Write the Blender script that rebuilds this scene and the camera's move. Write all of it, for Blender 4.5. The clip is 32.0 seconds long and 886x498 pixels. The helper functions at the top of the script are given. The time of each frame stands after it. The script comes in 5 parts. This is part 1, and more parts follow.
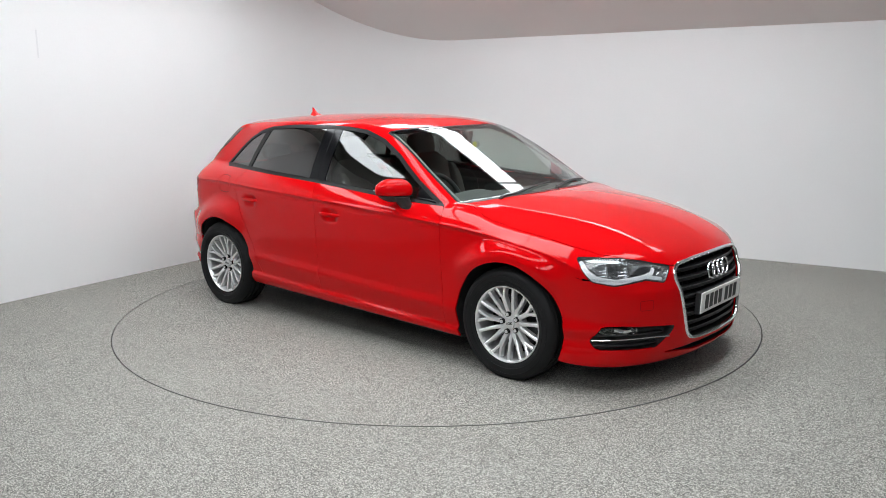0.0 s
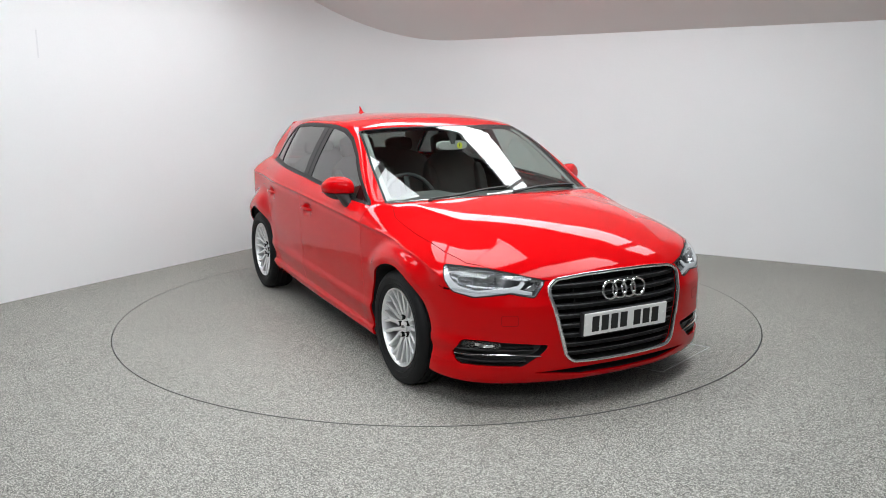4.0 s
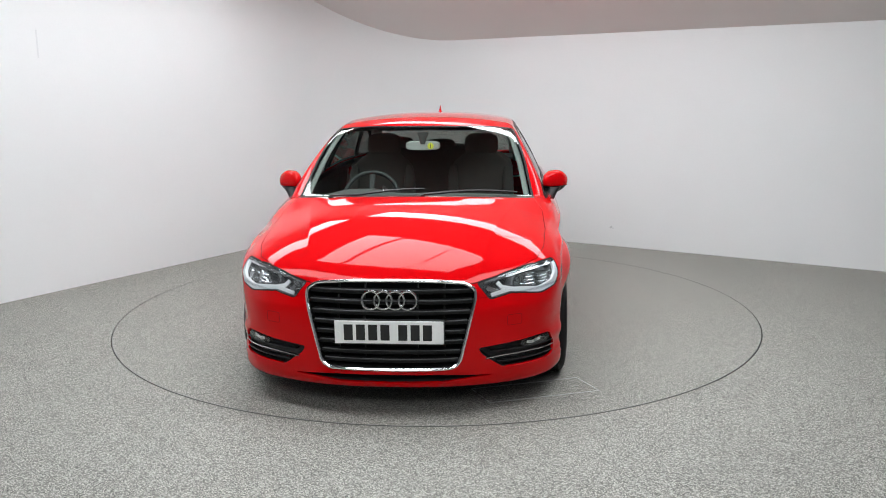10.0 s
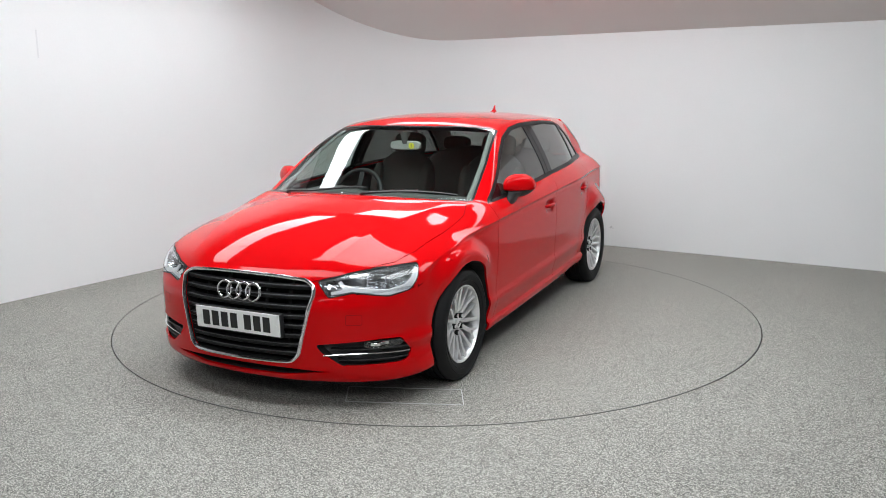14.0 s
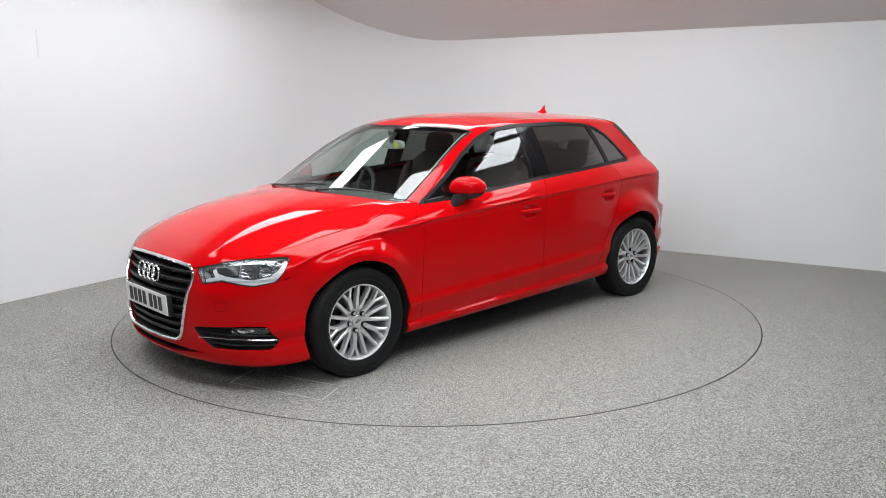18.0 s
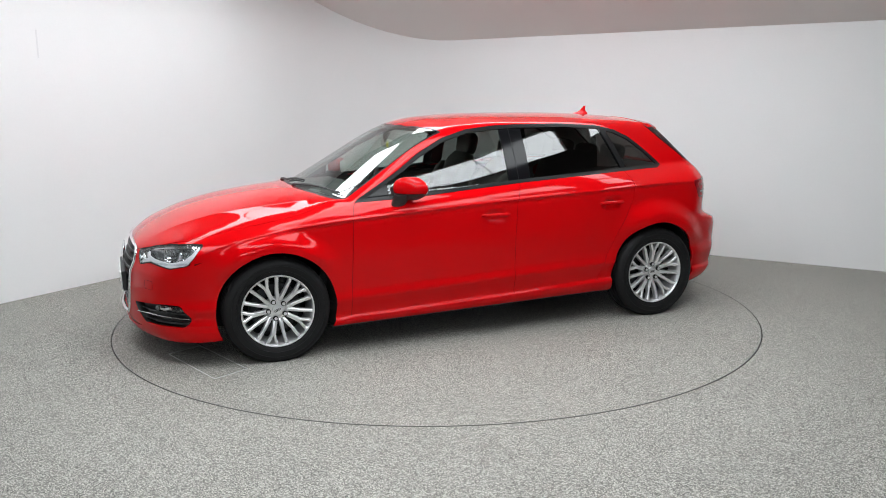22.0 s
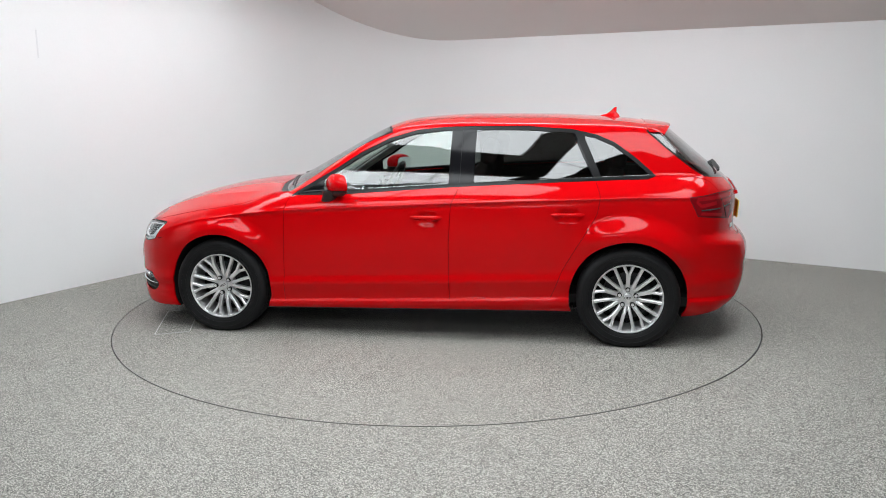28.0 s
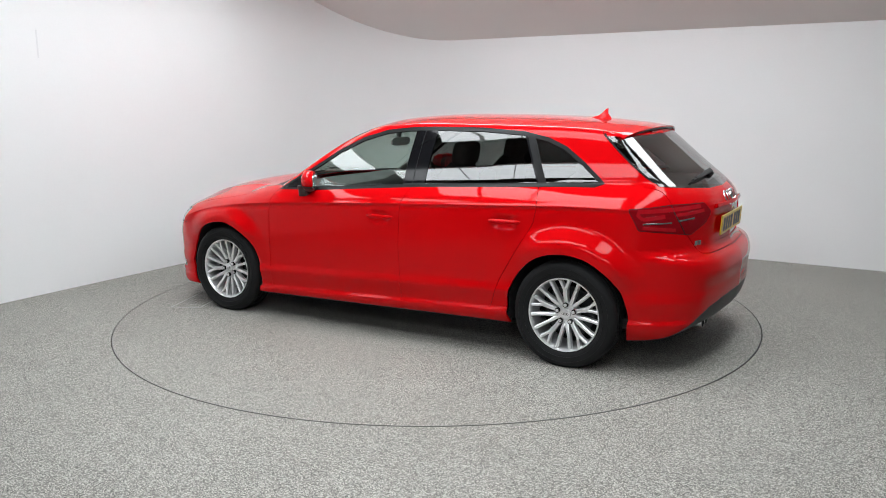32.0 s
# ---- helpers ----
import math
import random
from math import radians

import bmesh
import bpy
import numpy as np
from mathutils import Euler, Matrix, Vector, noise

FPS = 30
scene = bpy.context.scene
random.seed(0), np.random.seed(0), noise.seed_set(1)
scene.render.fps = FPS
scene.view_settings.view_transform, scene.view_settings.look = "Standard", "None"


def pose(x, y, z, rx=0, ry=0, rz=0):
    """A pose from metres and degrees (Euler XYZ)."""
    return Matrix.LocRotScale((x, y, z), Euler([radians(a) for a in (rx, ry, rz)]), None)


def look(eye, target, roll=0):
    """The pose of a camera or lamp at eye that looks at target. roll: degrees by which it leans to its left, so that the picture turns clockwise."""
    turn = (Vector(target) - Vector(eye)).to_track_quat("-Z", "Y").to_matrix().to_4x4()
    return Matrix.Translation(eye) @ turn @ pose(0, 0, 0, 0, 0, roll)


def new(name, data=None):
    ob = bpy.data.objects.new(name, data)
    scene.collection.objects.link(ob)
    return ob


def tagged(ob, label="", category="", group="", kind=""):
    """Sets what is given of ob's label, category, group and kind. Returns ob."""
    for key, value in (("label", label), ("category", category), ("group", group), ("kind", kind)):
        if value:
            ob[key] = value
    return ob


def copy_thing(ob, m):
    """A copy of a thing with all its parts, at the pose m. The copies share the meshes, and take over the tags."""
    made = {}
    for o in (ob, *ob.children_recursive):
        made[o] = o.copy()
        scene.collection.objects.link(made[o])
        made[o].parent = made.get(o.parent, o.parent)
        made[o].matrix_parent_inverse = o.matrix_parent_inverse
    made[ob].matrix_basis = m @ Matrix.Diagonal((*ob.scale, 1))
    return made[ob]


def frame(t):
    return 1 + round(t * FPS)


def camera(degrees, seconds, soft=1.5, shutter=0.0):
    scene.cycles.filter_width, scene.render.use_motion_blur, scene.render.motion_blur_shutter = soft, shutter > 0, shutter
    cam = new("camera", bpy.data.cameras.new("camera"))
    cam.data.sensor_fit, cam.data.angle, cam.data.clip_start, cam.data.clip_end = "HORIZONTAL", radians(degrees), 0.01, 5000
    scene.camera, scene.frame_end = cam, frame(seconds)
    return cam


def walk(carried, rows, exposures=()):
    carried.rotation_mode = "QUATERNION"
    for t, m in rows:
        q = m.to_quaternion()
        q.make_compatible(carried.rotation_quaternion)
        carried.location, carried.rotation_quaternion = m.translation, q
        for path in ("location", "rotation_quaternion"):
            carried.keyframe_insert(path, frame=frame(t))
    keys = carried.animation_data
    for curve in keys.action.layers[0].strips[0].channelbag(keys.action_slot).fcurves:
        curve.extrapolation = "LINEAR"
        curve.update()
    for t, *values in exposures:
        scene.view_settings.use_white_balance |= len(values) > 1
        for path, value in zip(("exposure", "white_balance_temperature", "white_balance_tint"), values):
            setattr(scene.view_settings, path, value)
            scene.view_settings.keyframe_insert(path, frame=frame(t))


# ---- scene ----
# A small red hatchback on a slowly turning table in a white photo room.
cam = camera(56.27, 32.0, soft=0.9)
EYE = Vector((0.0, -5.92, 1.5516))
AIM = EYE + Vector((0.007457, 0.98265, -0.18531)) * 4
walk(cam, [(0, look(EYE, AIM, -0.468)), (32, look(EYE, AIM, -0.468))], [(0, 0.0), (32, 0.0)])

# room axes: U runs along the back wall, V towards it; the table's middle is the origin
TURN = -32.8
ROOM = pose(0, 0, 0, 0, 0, TURN)
TABLE_MID = Vector((0.0, 0.02, 0.0))
WALL_U, WALL_V, CORNER_R = -2.92, 2.985, 1.25
FAR_U, FAR_V = 4.3, -7.6
WALL_H, LIGHT_Z, CEIL_SLOPE = 2.115, 2.75, 0.46

world = bpy.data.worlds.new("world")
world.use_nodes = True
world.node_tree.nodes["Background"].inputs[0].default_value = (0.8, 0.85, 0.9, 1)
world.node_tree.nodes["Background"].inputs[1].default_value = 0.02
scene.world = world


# ---- materials ----
def material(name, color, rough=0.5, metal=0.0, coat=0.0, bump=0.0, scale=200.0, vary=0.0, spec=0.5, emit=0.0):
    """A principled material with grain and blotches at two scales, in object space."""
    m = bpy.data.materials.new(name)
    m.use_nodes = True
    nt = m.node_tree
    b = nt.nodes["Principled BSDF"]
    b.inputs["Base Color"].default_value = (*color, 1)
    b.inputs["Roughness"].default_value = rough
    b.inputs["Metallic"].default_value = metal
    b.inputs["Coat Weight"].default_value = coat
    b.inputs["Coat Roughness"].default_value = 0.02
    b.inputs["Specular IOR Level"].default_value = spec
    if emit:
        b.inputs["Emission Color"].default_value = (*color, 1)
        b.inputs["Emission Strength"].default_value = emit
    if vary or bump:
        tc = nt.nodes.new("ShaderNodeTexCoord")
        fine = nt.nodes.new("ShaderNodeTexNoise")
        fine.inputs["Scale"].default_value = scale
        fine.inputs["Detail"].default_value = 4
        nt.links.new(tc.outputs["Object"], fine.inputs["Vector"])
        if vary:
            wide = nt.nodes.new("ShaderNodeTexNoise")
            wide.inputs["Scale"].default_value = scale / 25
            nt.links.new(tc.outputs["Object"], wide.inputs["Vector"])
            add = nt.nodes.new("ShaderNodeMath")
            nt.links.new(fine.outputs["Fac"], add.inputs[0])
            nt.links.new(wide.outputs["Fac"], add.inputs[1])
            ramp = nt.nodes.new("ShaderNodeMapRange")
            ramp.inputs["From Min"].default_value, ramp.inputs["From Max"].default_value = 0.6, 1.4
            ramp.inputs["To Min"].default_value, ramp.inputs["To Max"].default_value = 1 - vary, 1 + vary
            nt.links.new(add.outputs[0], ramp.inputs[0])
            mix = nt.nodes.new("ShaderNodeVectorMath")
            mix.operation = "SCALE"
            mix.inputs[0].default_value = color
            nt.links.new(ramp.outputs[0], mix.inputs["Scale"])
            nt.links.new(mix.outputs[0], b.inputs["Base Color"])
        if bump:
            bp = nt.nodes.new("ShaderNodeBump")
            bp.inputs["Strength"].default_value = bump
            bp.inputs["Distance"].default_value = 0.002
            nt.links.new(fine.outputs["Fac"], bp.inputs["Height"])
            nt.links.new(bp.outputs[0], b.inputs["Normal"])
    return m


def glass(name, tint, ior=1.5, rise=3.5):
    """A thin pane: it lets tinted light through and mirrors more at a glancing angle, from both sides alike."""
    m = bpy.data.materials.new(name)
    m.use_nodes = True
    nt = m.node_tree
    nt.nodes.remove(nt.nodes["Principled BSDF"])
    lw, tr, gl, mx = (nt.nodes.new("ShaderNode" + k) for k in ("LayerWeight", "BsdfTransparent", "BsdfGlossy", "MixShader"))
    lw.inputs["Blend"].default_value = 0.5
    power, fr = nt.nodes.new("ShaderNodeMath"), nt.nodes.new("ShaderNodeMath")
    power.operation, fr.operation = "POWER", "MULTIPLY_ADD"
    f0 = ((ior - 1) / (ior + 1)) ** 2 * 2.2
    power.inputs[1].default_value = rise
    fr.inputs[1].default_value, fr.inputs[2].default_value = 1 - f0, f0
    nt.links.new(lw.outputs["Facing"], power.inputs[0])
    nt.links.new(power.outputs[0], fr.inputs[0])
    tr.inputs["Color"].default_value = (*tint, 1)
    gl.inputs["Roughness"].default_value = 0.0
    nt.links.new(fr.outputs[0], mx.inputs[0])
    nt.links.new(tr.outputs[0], mx.inputs[1])
    nt.links.new(gl.outputs[0], mx.inputs[2])
    nt.links.new(mx.outputs[0], nt.nodes["Material Output"].inputs["Surface"])
    return m


def lamp_panel(name, color, strength):
    m = bpy.data.materials.new(name)
    m.use_nodes = True
    nt = m.node_tree
    nt.nodes.remove(nt.nodes["Principled BSDF"])
    e = nt.nodes.new("ShaderNodeEmission")
    e.inputs[0].default_value, e.inputs[1].default_value = (*color, 1), strength
    nt.links.new(e.outputs[0], nt.nodes["Material Output"].inputs["Surface"])
    return m


def speckled(name, dark, mid, light, scale):
    """Grey chip flooring: fine chips of three tones, softly blotched, with a low relief."""
    m = bpy.data.materials.new(name)
    m.use_nodes = True
    nt = m.node_tree
    b = nt.nodes["Principled BSDF"]
    tc, vo, ns, wide = (nt.nodes.new("ShaderNode" + k) for k in ("TexCoord", "TexVoronoi", "TexNoise", "TexNoise"))
    vo.inputs["Scale"].default_value = scale
    ns.inputs["Scale"].default_value, ns.inputs["Detail"].default_value = scale * 0.55, 6
    wide.inputs["Scale"].default_value, wide.inputs["Detail"].default_value = 1.6, 5
    for n in (vo, ns, wide):
        nt.links.new(tc.outputs["Object"], n.inputs["Vector"])
    sep = nt.nodes.new("ShaderNodeSeparateColor")
    nt.links.new(vo.outputs["Color"], sep.inputs[0])
    mixf = nt.nodes.new("ShaderNodeMath")
    mixf.operation = "MULTIPLY_ADD"
    mixf.inputs[1].default_value = 0.55
    nt.links.new(sep.outputs[0], mixf.inputs[0])
    half = nt.nodes.new("ShaderNodeMath")
    half.operation = "MULTIPLY"
    half.inputs[1].default_value = 0.45
    nt.links.new(ns.outputs["Fac"], half.inputs[0])
    nt.links.new(half.outputs[0], mixf.inputs[2])
    ramp = nt.nodes.new("ShaderNodeValToRGB")
    ramp.color_ramp.elements[0].position, ramp.color_ramp.elements[0].color = 0.22, (*dark, 1)
    ramp.color_ramp.elements[1].position, ramp.color_ramp.elements[1].color = 0.76, (*light, 1)
    e = ramp.color_ramp.elements.new(0.5)
    e.color = (*mid, 1)
    nt.links.new(mixf.outputs[0], ramp.inputs[0])
    rng = nt.nodes.new("ShaderNodeMapRange")
    rng.inputs["From Min"].default_value, rng.inputs["From Max"].default_value = 0.3, 0.7
    rng.inputs["To Min"].default_value, rng.inputs["To Max"].default_value = 0.96, 1.05
    nt.links.new(wide.outputs["Fac"], rng.inputs[0])
    sc = nt.nodes.new("ShaderNodeVectorMath")
    sc.operation = "SCALE"
    nt.links.new(ramp.outputs[0], sc.inputs[0])
    nt.links.new(rng.outputs[0], sc.inputs["Scale"])
    nt.links.new(sc.outputs[0], b.inputs["Base Color"])
    b.inputs["Roughness"].default_value = 0.62
    b.inputs["Specular IOR Level"].default_value = 0.35
    bp = nt.nodes.new("ShaderNodeBump")
    bp.inputs["Strength"].default_value, bp.inputs["Distance"].default_value = 0.25, 0.001
    nt.links.new(mixf.outputs[0], bp.inputs["Height"])
    nt.links.new(bp.outputs[0], b.inputs["Normal"])
    return m


WHITE_WALL = material("white_wall_paint", (0.80, 0.80, 0.80), 0.75, bump=0.08, scale=60, vary=0.012, spec=0.3)
DARK_CEILING = material("dark_upper_ceiling", (0.085, 0.083, 0.081), 0.9, bump=0.06, scale=70, vary=0.03, spec=0.2)
CEILING_PAINT = material("grey_ceiling_paint", (0.76, 0.725, 0.705), 0.8, bump=0.06, scale=70, vary=0.01, spec=0.3)
REAR_WALL = material("dark_grey_wall", (0.13, 0.13, 0.13), 0.85, bump=0.1, scale=80, vary=0.03)
CHIP_FLOOR = speckled("grey_chip_flooring", (0.044, 0.042, 0.0365), (0.218, 0.211, 0.190), (0.565, 0.546, 0.500), 250)
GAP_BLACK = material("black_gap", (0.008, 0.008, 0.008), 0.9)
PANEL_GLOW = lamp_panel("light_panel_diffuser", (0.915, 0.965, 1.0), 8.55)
SCUFF = material("scuffed_wall_paint", (0.73, 0.73, 0.735), 0.7)
WHITE_METAL = material("white_metal_frame", (0.6, 0.6, 0.6), 0.5, spec=0.4)

PAINT = material("red_car_paint", (0.575, 0.0007, 0.0026), 0.5, coat=1.0, spec=0.01)
# car red darkened, with the shade inside the shut gaps put into the colour
GAP_SHADE_RED = material("shaded_shut_gap", (0.10, 0.001, 0.002), 0.7, spec=0.1)
PAINT.node_tree.nodes["Principled BSDF"].inputs["Coat IOR"].default_value = 1.29
BLACK_TRIM = material("black_plastic_trim", (0.018, 0.018, 0.019), 0.45, bump=0.1, scale=400, vary=0.1)
GLOSS_BLACK = material("gloss_black_trim", (0.006, 0.006, 0.007), 0.10, spec=0.18)
SATIN_GREY = material("dark_satin_trim", (0.009, 0.009, 0.0095), 0.38, spec=0.15)
RUBBER = material("tyre_rubber", (0.0095, 0.0095, 0.010), 0.6, spec=0.2, bump=0.15, scale=300, vary=0.12)
ALLOY = material("silver_alloy", (0.84, 0.84, 0.845), 0.28, metal=0.7, vary=0.03, scale=300)
RIM_METAL = material("grey_metal_rim", (0.28, 0.28, 0.27), 0.5, metal=0.3, vary=0.05)
DARK_METAL = material("dark_metal", (0.05, 0.05, 0.052), 0.5, metal=0.7, vary=0.1)
CHROME = material("chrome", (0.82, 0.82, 0.83), 0.14, metal=1.0)
BRIGHT_STRIP = material("brushed_bright_strip", (0.72, 0.72, 0.73), 0.22, metal=1.0)
CLEAR_GLASS = glass("clear_tinted_glass", (0.72, 0.81, 0.77))
PRIVACY_GLASS = glass("dark_privacy_glass", (0.16, 0.165, 0.16))
REAR_GLASS = glass("smoked_rear_glass", (0.30, 0.30, 0.285))
LENS_GLASS = glass("clear_lamp_lens", (0.93, 0.94, 0.95), 1.4, 5.5)
UNDERSIDE = material("underbody_black", (0.012, 0.012, 0.012), 0.8, bump=0.1, scale=60, vary=0.15)


# ---- the room ----
def part(name, bm, mat, parent=None, label="", smooth=False):
    me = bpy.data.meshes.new(name)
    bm.normal_update()
    bm.to_mesh(me)
    bm.free()
    me.materials.append(mat)
    if smooth:
        me.polygons.foreach_set("use_smooth", [True] * len(me.polygons))
    ob = new(name, me)
    if parent:
        ob.parent = parent
    if label:
        ob["label"] = label
    return ob


def mesh(name, verts, faces, mat, parent=None, label="", normals=None, smooth=False):
    me = bpy.data.meshes.new(name)
    me.from_pydata([tuple(map(float, v)) for v in verts], [], [tuple(int(i) for i in f) for f in faces])
    me.materials.append(mat)
    if smooth or normals is not None:
        me.polygons.foreach_set("use_smooth", [True] * len(me.polygons))
    if normals is not None:
        me.normals_split_custom_set_from_vertices([tuple(map(float, n)) for n in normals])
    ob = new(name, me)
    if parent:
        ob.parent = parent
    if label:
        ob["label"] = label
    return ob


def box(bm, lo, hi, bevel=0.0, m=None):
    """Adds an axis-aligned block to bm, bevelled, moved by m."""
    lo, hi = Vector(lo), Vector(hi)
    r = bmesh.ops.create_cube(bm, size=1.0, matrix=Matrix.LocRotScale((lo + hi) / 2, None, hi - lo))
    vs = r["verts"]
    if bevel:
        es = list({e for v in vs for e in v.link_edges})
        b = bmesh.ops.bevel(bm, geom=es, offset=bevel, segments=2, profile=0.6, affect="EDGES")
        vs = list({v for f in b["faces"] for v in f.verts} | {v for v in vs if v.is_valid})
    if m is not None:
        bmesh.ops.transform(bm, matrix=m, verts=vs)
    return vs


def put(ob, m):
    ob.matrix_basis = m
    return ob


def room_outline(inset):
    """The walls' plan from behind the camera along the left wall, round the coved corner and along the back wall."""
    r = CORNER_R - inset
    u0, v1 = WALL_U + inset, WALL_V - inset
    pts = [(u0, FAR_V)]
    for i in range(25):
        a = math.pi - math.pi / 2 * i / 24
        pts.append((u0 + r + r * math.cos(a), v1 - r + r * math.sin(a)))
    pts.append((FAR_U, v1))
    return pts


def build_room():
    inner, outer = room_outline(0), room_outline(-0.15)
    n = len(inner)
    h = 4.2
    verts = [(u, v, z) for z in (-0.05, h) for u, v in inner] + [(u, v, z) for z in (-0.05, h) for u, v in outer]
    faces = []
    for i in range(n - 1):
        faces += [(i, i + 1, n + i + 1, n + i), (2 * n + i + 1, 2 * n + i, 3 * n + i, 3 * n + i + 1), (n + i, n + i + 1, 3 * n + i + 1, 3 * n + i)]
    faces += [(0, n, 3 * n, 2 * n), (n - 1, 3 * n - 1, 4 * n - 1, 2 * n - 1)]
    wall = mesh("wall_back", verts, faces, WHITE_WALL)
    put(wall, ROOM)
    tagged(wall, "smooth white painted wall with a rounded corner", "wall", kind="structure")
    me = wall.data
    me.polygons.foreach_set("use_smooth", [True] * len(me.polygons))
    me.set_sharp_from_angle(angle=radians(30))
    # plain walls behind the camera close the place
    for name, lo, hi in (("wall_front", (WALL_U, FAR_V - 0.2, -0.05), (FAR_U + 0.2, FAR_V, 4.2)),
                         ("wall_side", (FAR_U, FAR_V, -0.05), (FAR_U + 0.2, WALL_V, 4.2))):
        bm = bmesh.new()
        box(bm, lo, hi)
        put(tagged(part(name, bm, REAR_WALL), "plain dark grey wall behind the filming place", "wall", kind="structure"), ROOM)
    # sloped grey ceiling rising from the back wall, then level
    s = (LIGHT_Z + 0.12 - WALL_H) / CEIL_SLOPE
    fold = (WALL_V - s, WALL_H + s * CEIL_SLOPE)
    for name, mat, label, (v0, z0), (v1, z1) in (
            ("ceiling_1", CEILING_PAINT, "matt warm grey ceiling sloping down to the white wall", (WALL_V + 0.1, WALL_H - 0.1 * CEIL_SLOPE), fold),
            ("ceiling_2", DARK_CEILING, "dark level ceiling above the light panels", fold, (FAR_V - 0.1, fold[1]))):
        verts = [(u, v, z + dz) for dz in (0, 0.12) for u in (WALL_U - 0.1, FAR_U + 0.1) for v, z in ((v0, z0), (v1, z1))]
        faces = [(0, 2, 3, 1), (4, 5, 7, 6), (0, 1, 5, 4), (2, 6, 7, 3), (0, 4, 6, 2), (1, 3, 7, 5)]
        put(tagged(mesh(name, verts, faces, mat), label, "ceiling", kind="structure"), ROOM)
    # floor with a round opening for the table
    k = 160
    mid = ROOM.inverted() @ TABLE_MID
    ring = [(mid.x + 2.2475 * math.cos(2 * math.pi * i / k), mid.y + 2.2475 * math.sin(2 * math.pi * i / k), 0) for i in range(k)]
    low = [(x, y, -0.06) for x, y, _ in ring]
    far = []
    for i in range(k):
        c, s_ = math.cos(2 * math.pi * i / k), math.sin(2 * math.pi * i / k)
        t = min((FAR_U + 0.2 if c > 0 else -WALL_U + 0.15) / max(abs(c), 1e-6), (WALL_V + 0.15 if s_ > 0 else -FAR_V + 0.2) / max(abs(s_), 1e-6))
        far.append((t * c, t * s_, 0))
    verts = ring + low + far
    faces = [(i, (i + 1) % k, 2 * k + (i + 1) % k, 2 * k + i) for i in range(k)] + [(k + i, k + (i + 1) % k, (i + 1) % k, i) for i in range(k)]
    for cu, cv in ((FAR_U + 0.2, WALL_V + 0.15), (FAR_U + 0.2, FAR_V - 0.2), (WALL_U - 0.15, WALL_V + 0.15), (WALL_U - 0.15, FAR_V - 0.2)):
        a = math.atan2(cv, cu) % (2 * math.pi)
        i = int(a / (2 * math.pi) * k)
        verts.append((cu, cv, 0))
        faces.append((2 * k + i, 2 * k + (i + 1) % k, len(verts) - 1))
    floor = put(tagged(mesh("floor", verts, faces, CHIP_FLOOR), "grey speckled chip flooring with a round opening", "floor", kind="structure"), ROOM)
    bm = bmesh.new()
    bmesh.ops.create_circle(bm, cap_ends=True, radius=2.4, segments=64, matrix=Matrix.Translation((0, 0, -0.055)))
    part("floor_pit", bm, GAP_BLACK, floor, "dark gap round the turntable")


build_room()
# a small chip in the paint, low on the back wall
bm = bmesh.new()
for du, dz, r in ((0, 0, 0.016), (0.022, -0.006, 0.010), (0.008, 0.012, 0.009)):
    bmesh.ops.create_icosphere(bm, subdivisions=1, radius=1.0, matrix=ROOM @ Matrix.Translation((0.19 + du, WALL_V - 0.001, 0.19 + dz)) @ Matrix.Diagonal((r, 0.003, r * 0.7, 1)))
tagged(part("wall_chip", bm, WHITE_METAL, None, ""), "small chipped patch of pale plaster low on the wall", "wall damage", kind="structure")

# a faint upright scuff high on the long wall
bm = bmesh.new()
box(bm, (WALL_U - 0.001, -1.112, 1.84), (WALL_U + 0.0015, -1.100, 2.05), 0.0004, ROOM)
tagged(part("wall_scuff", bm, SCUFF, None, ""), "faint upright grey scuff high on the wall", "wall damage", kind="structure")


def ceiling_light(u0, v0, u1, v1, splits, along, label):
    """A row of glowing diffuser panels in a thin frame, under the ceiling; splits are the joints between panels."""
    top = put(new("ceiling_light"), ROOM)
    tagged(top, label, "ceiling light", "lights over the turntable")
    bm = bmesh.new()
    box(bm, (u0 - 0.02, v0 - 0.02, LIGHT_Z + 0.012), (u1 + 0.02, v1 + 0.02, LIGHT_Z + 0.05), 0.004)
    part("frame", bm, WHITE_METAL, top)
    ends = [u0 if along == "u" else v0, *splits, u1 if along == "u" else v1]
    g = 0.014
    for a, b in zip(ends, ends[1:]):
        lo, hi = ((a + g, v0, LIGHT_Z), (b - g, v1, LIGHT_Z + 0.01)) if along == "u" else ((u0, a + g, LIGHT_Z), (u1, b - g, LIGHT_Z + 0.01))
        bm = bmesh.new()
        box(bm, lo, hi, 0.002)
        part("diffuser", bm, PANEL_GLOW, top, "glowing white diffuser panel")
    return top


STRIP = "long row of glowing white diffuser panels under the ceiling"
ceiling_light(-1.72, 1.10, 1.92, 1.74, (-0.42, 0.72), "u", STRIP)
ceiling_light(-1.60, -3.00, 1.65, -2.40, (-0.60, 0.55), "u", STRIP)
ceiling_light(-2.26, -2.30, -1.84, 0.85, (-1.25, -0.2), "v", STRIP)
ceiling_light(2.03, -2.60, 2.74, 0.45, (-1.58, -0.56), "v", STRIP)
# unseen extra row behind the camera, added to brighten the car's front
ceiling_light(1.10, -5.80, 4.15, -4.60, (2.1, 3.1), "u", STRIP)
ceiling_light(2.03, 1.10, 2.74, 1.74, (), "u", "single glowing white diffuser panel under the ceiling")
ceiling_light(-0.62, -1.60, -0.20, -0.33, (), "v", "single glowing white diffuser panel under the ceiling")
ceiling_light(-0.15, -1.60, 1.28, -0.38, (0.56,), "u", "pair of glowing diffuser panels under the ceiling")

# ---- the turntable ----
table = tagged(new("turntable"), "round floor-level turntable with grey speckled chip surface", "turntable")


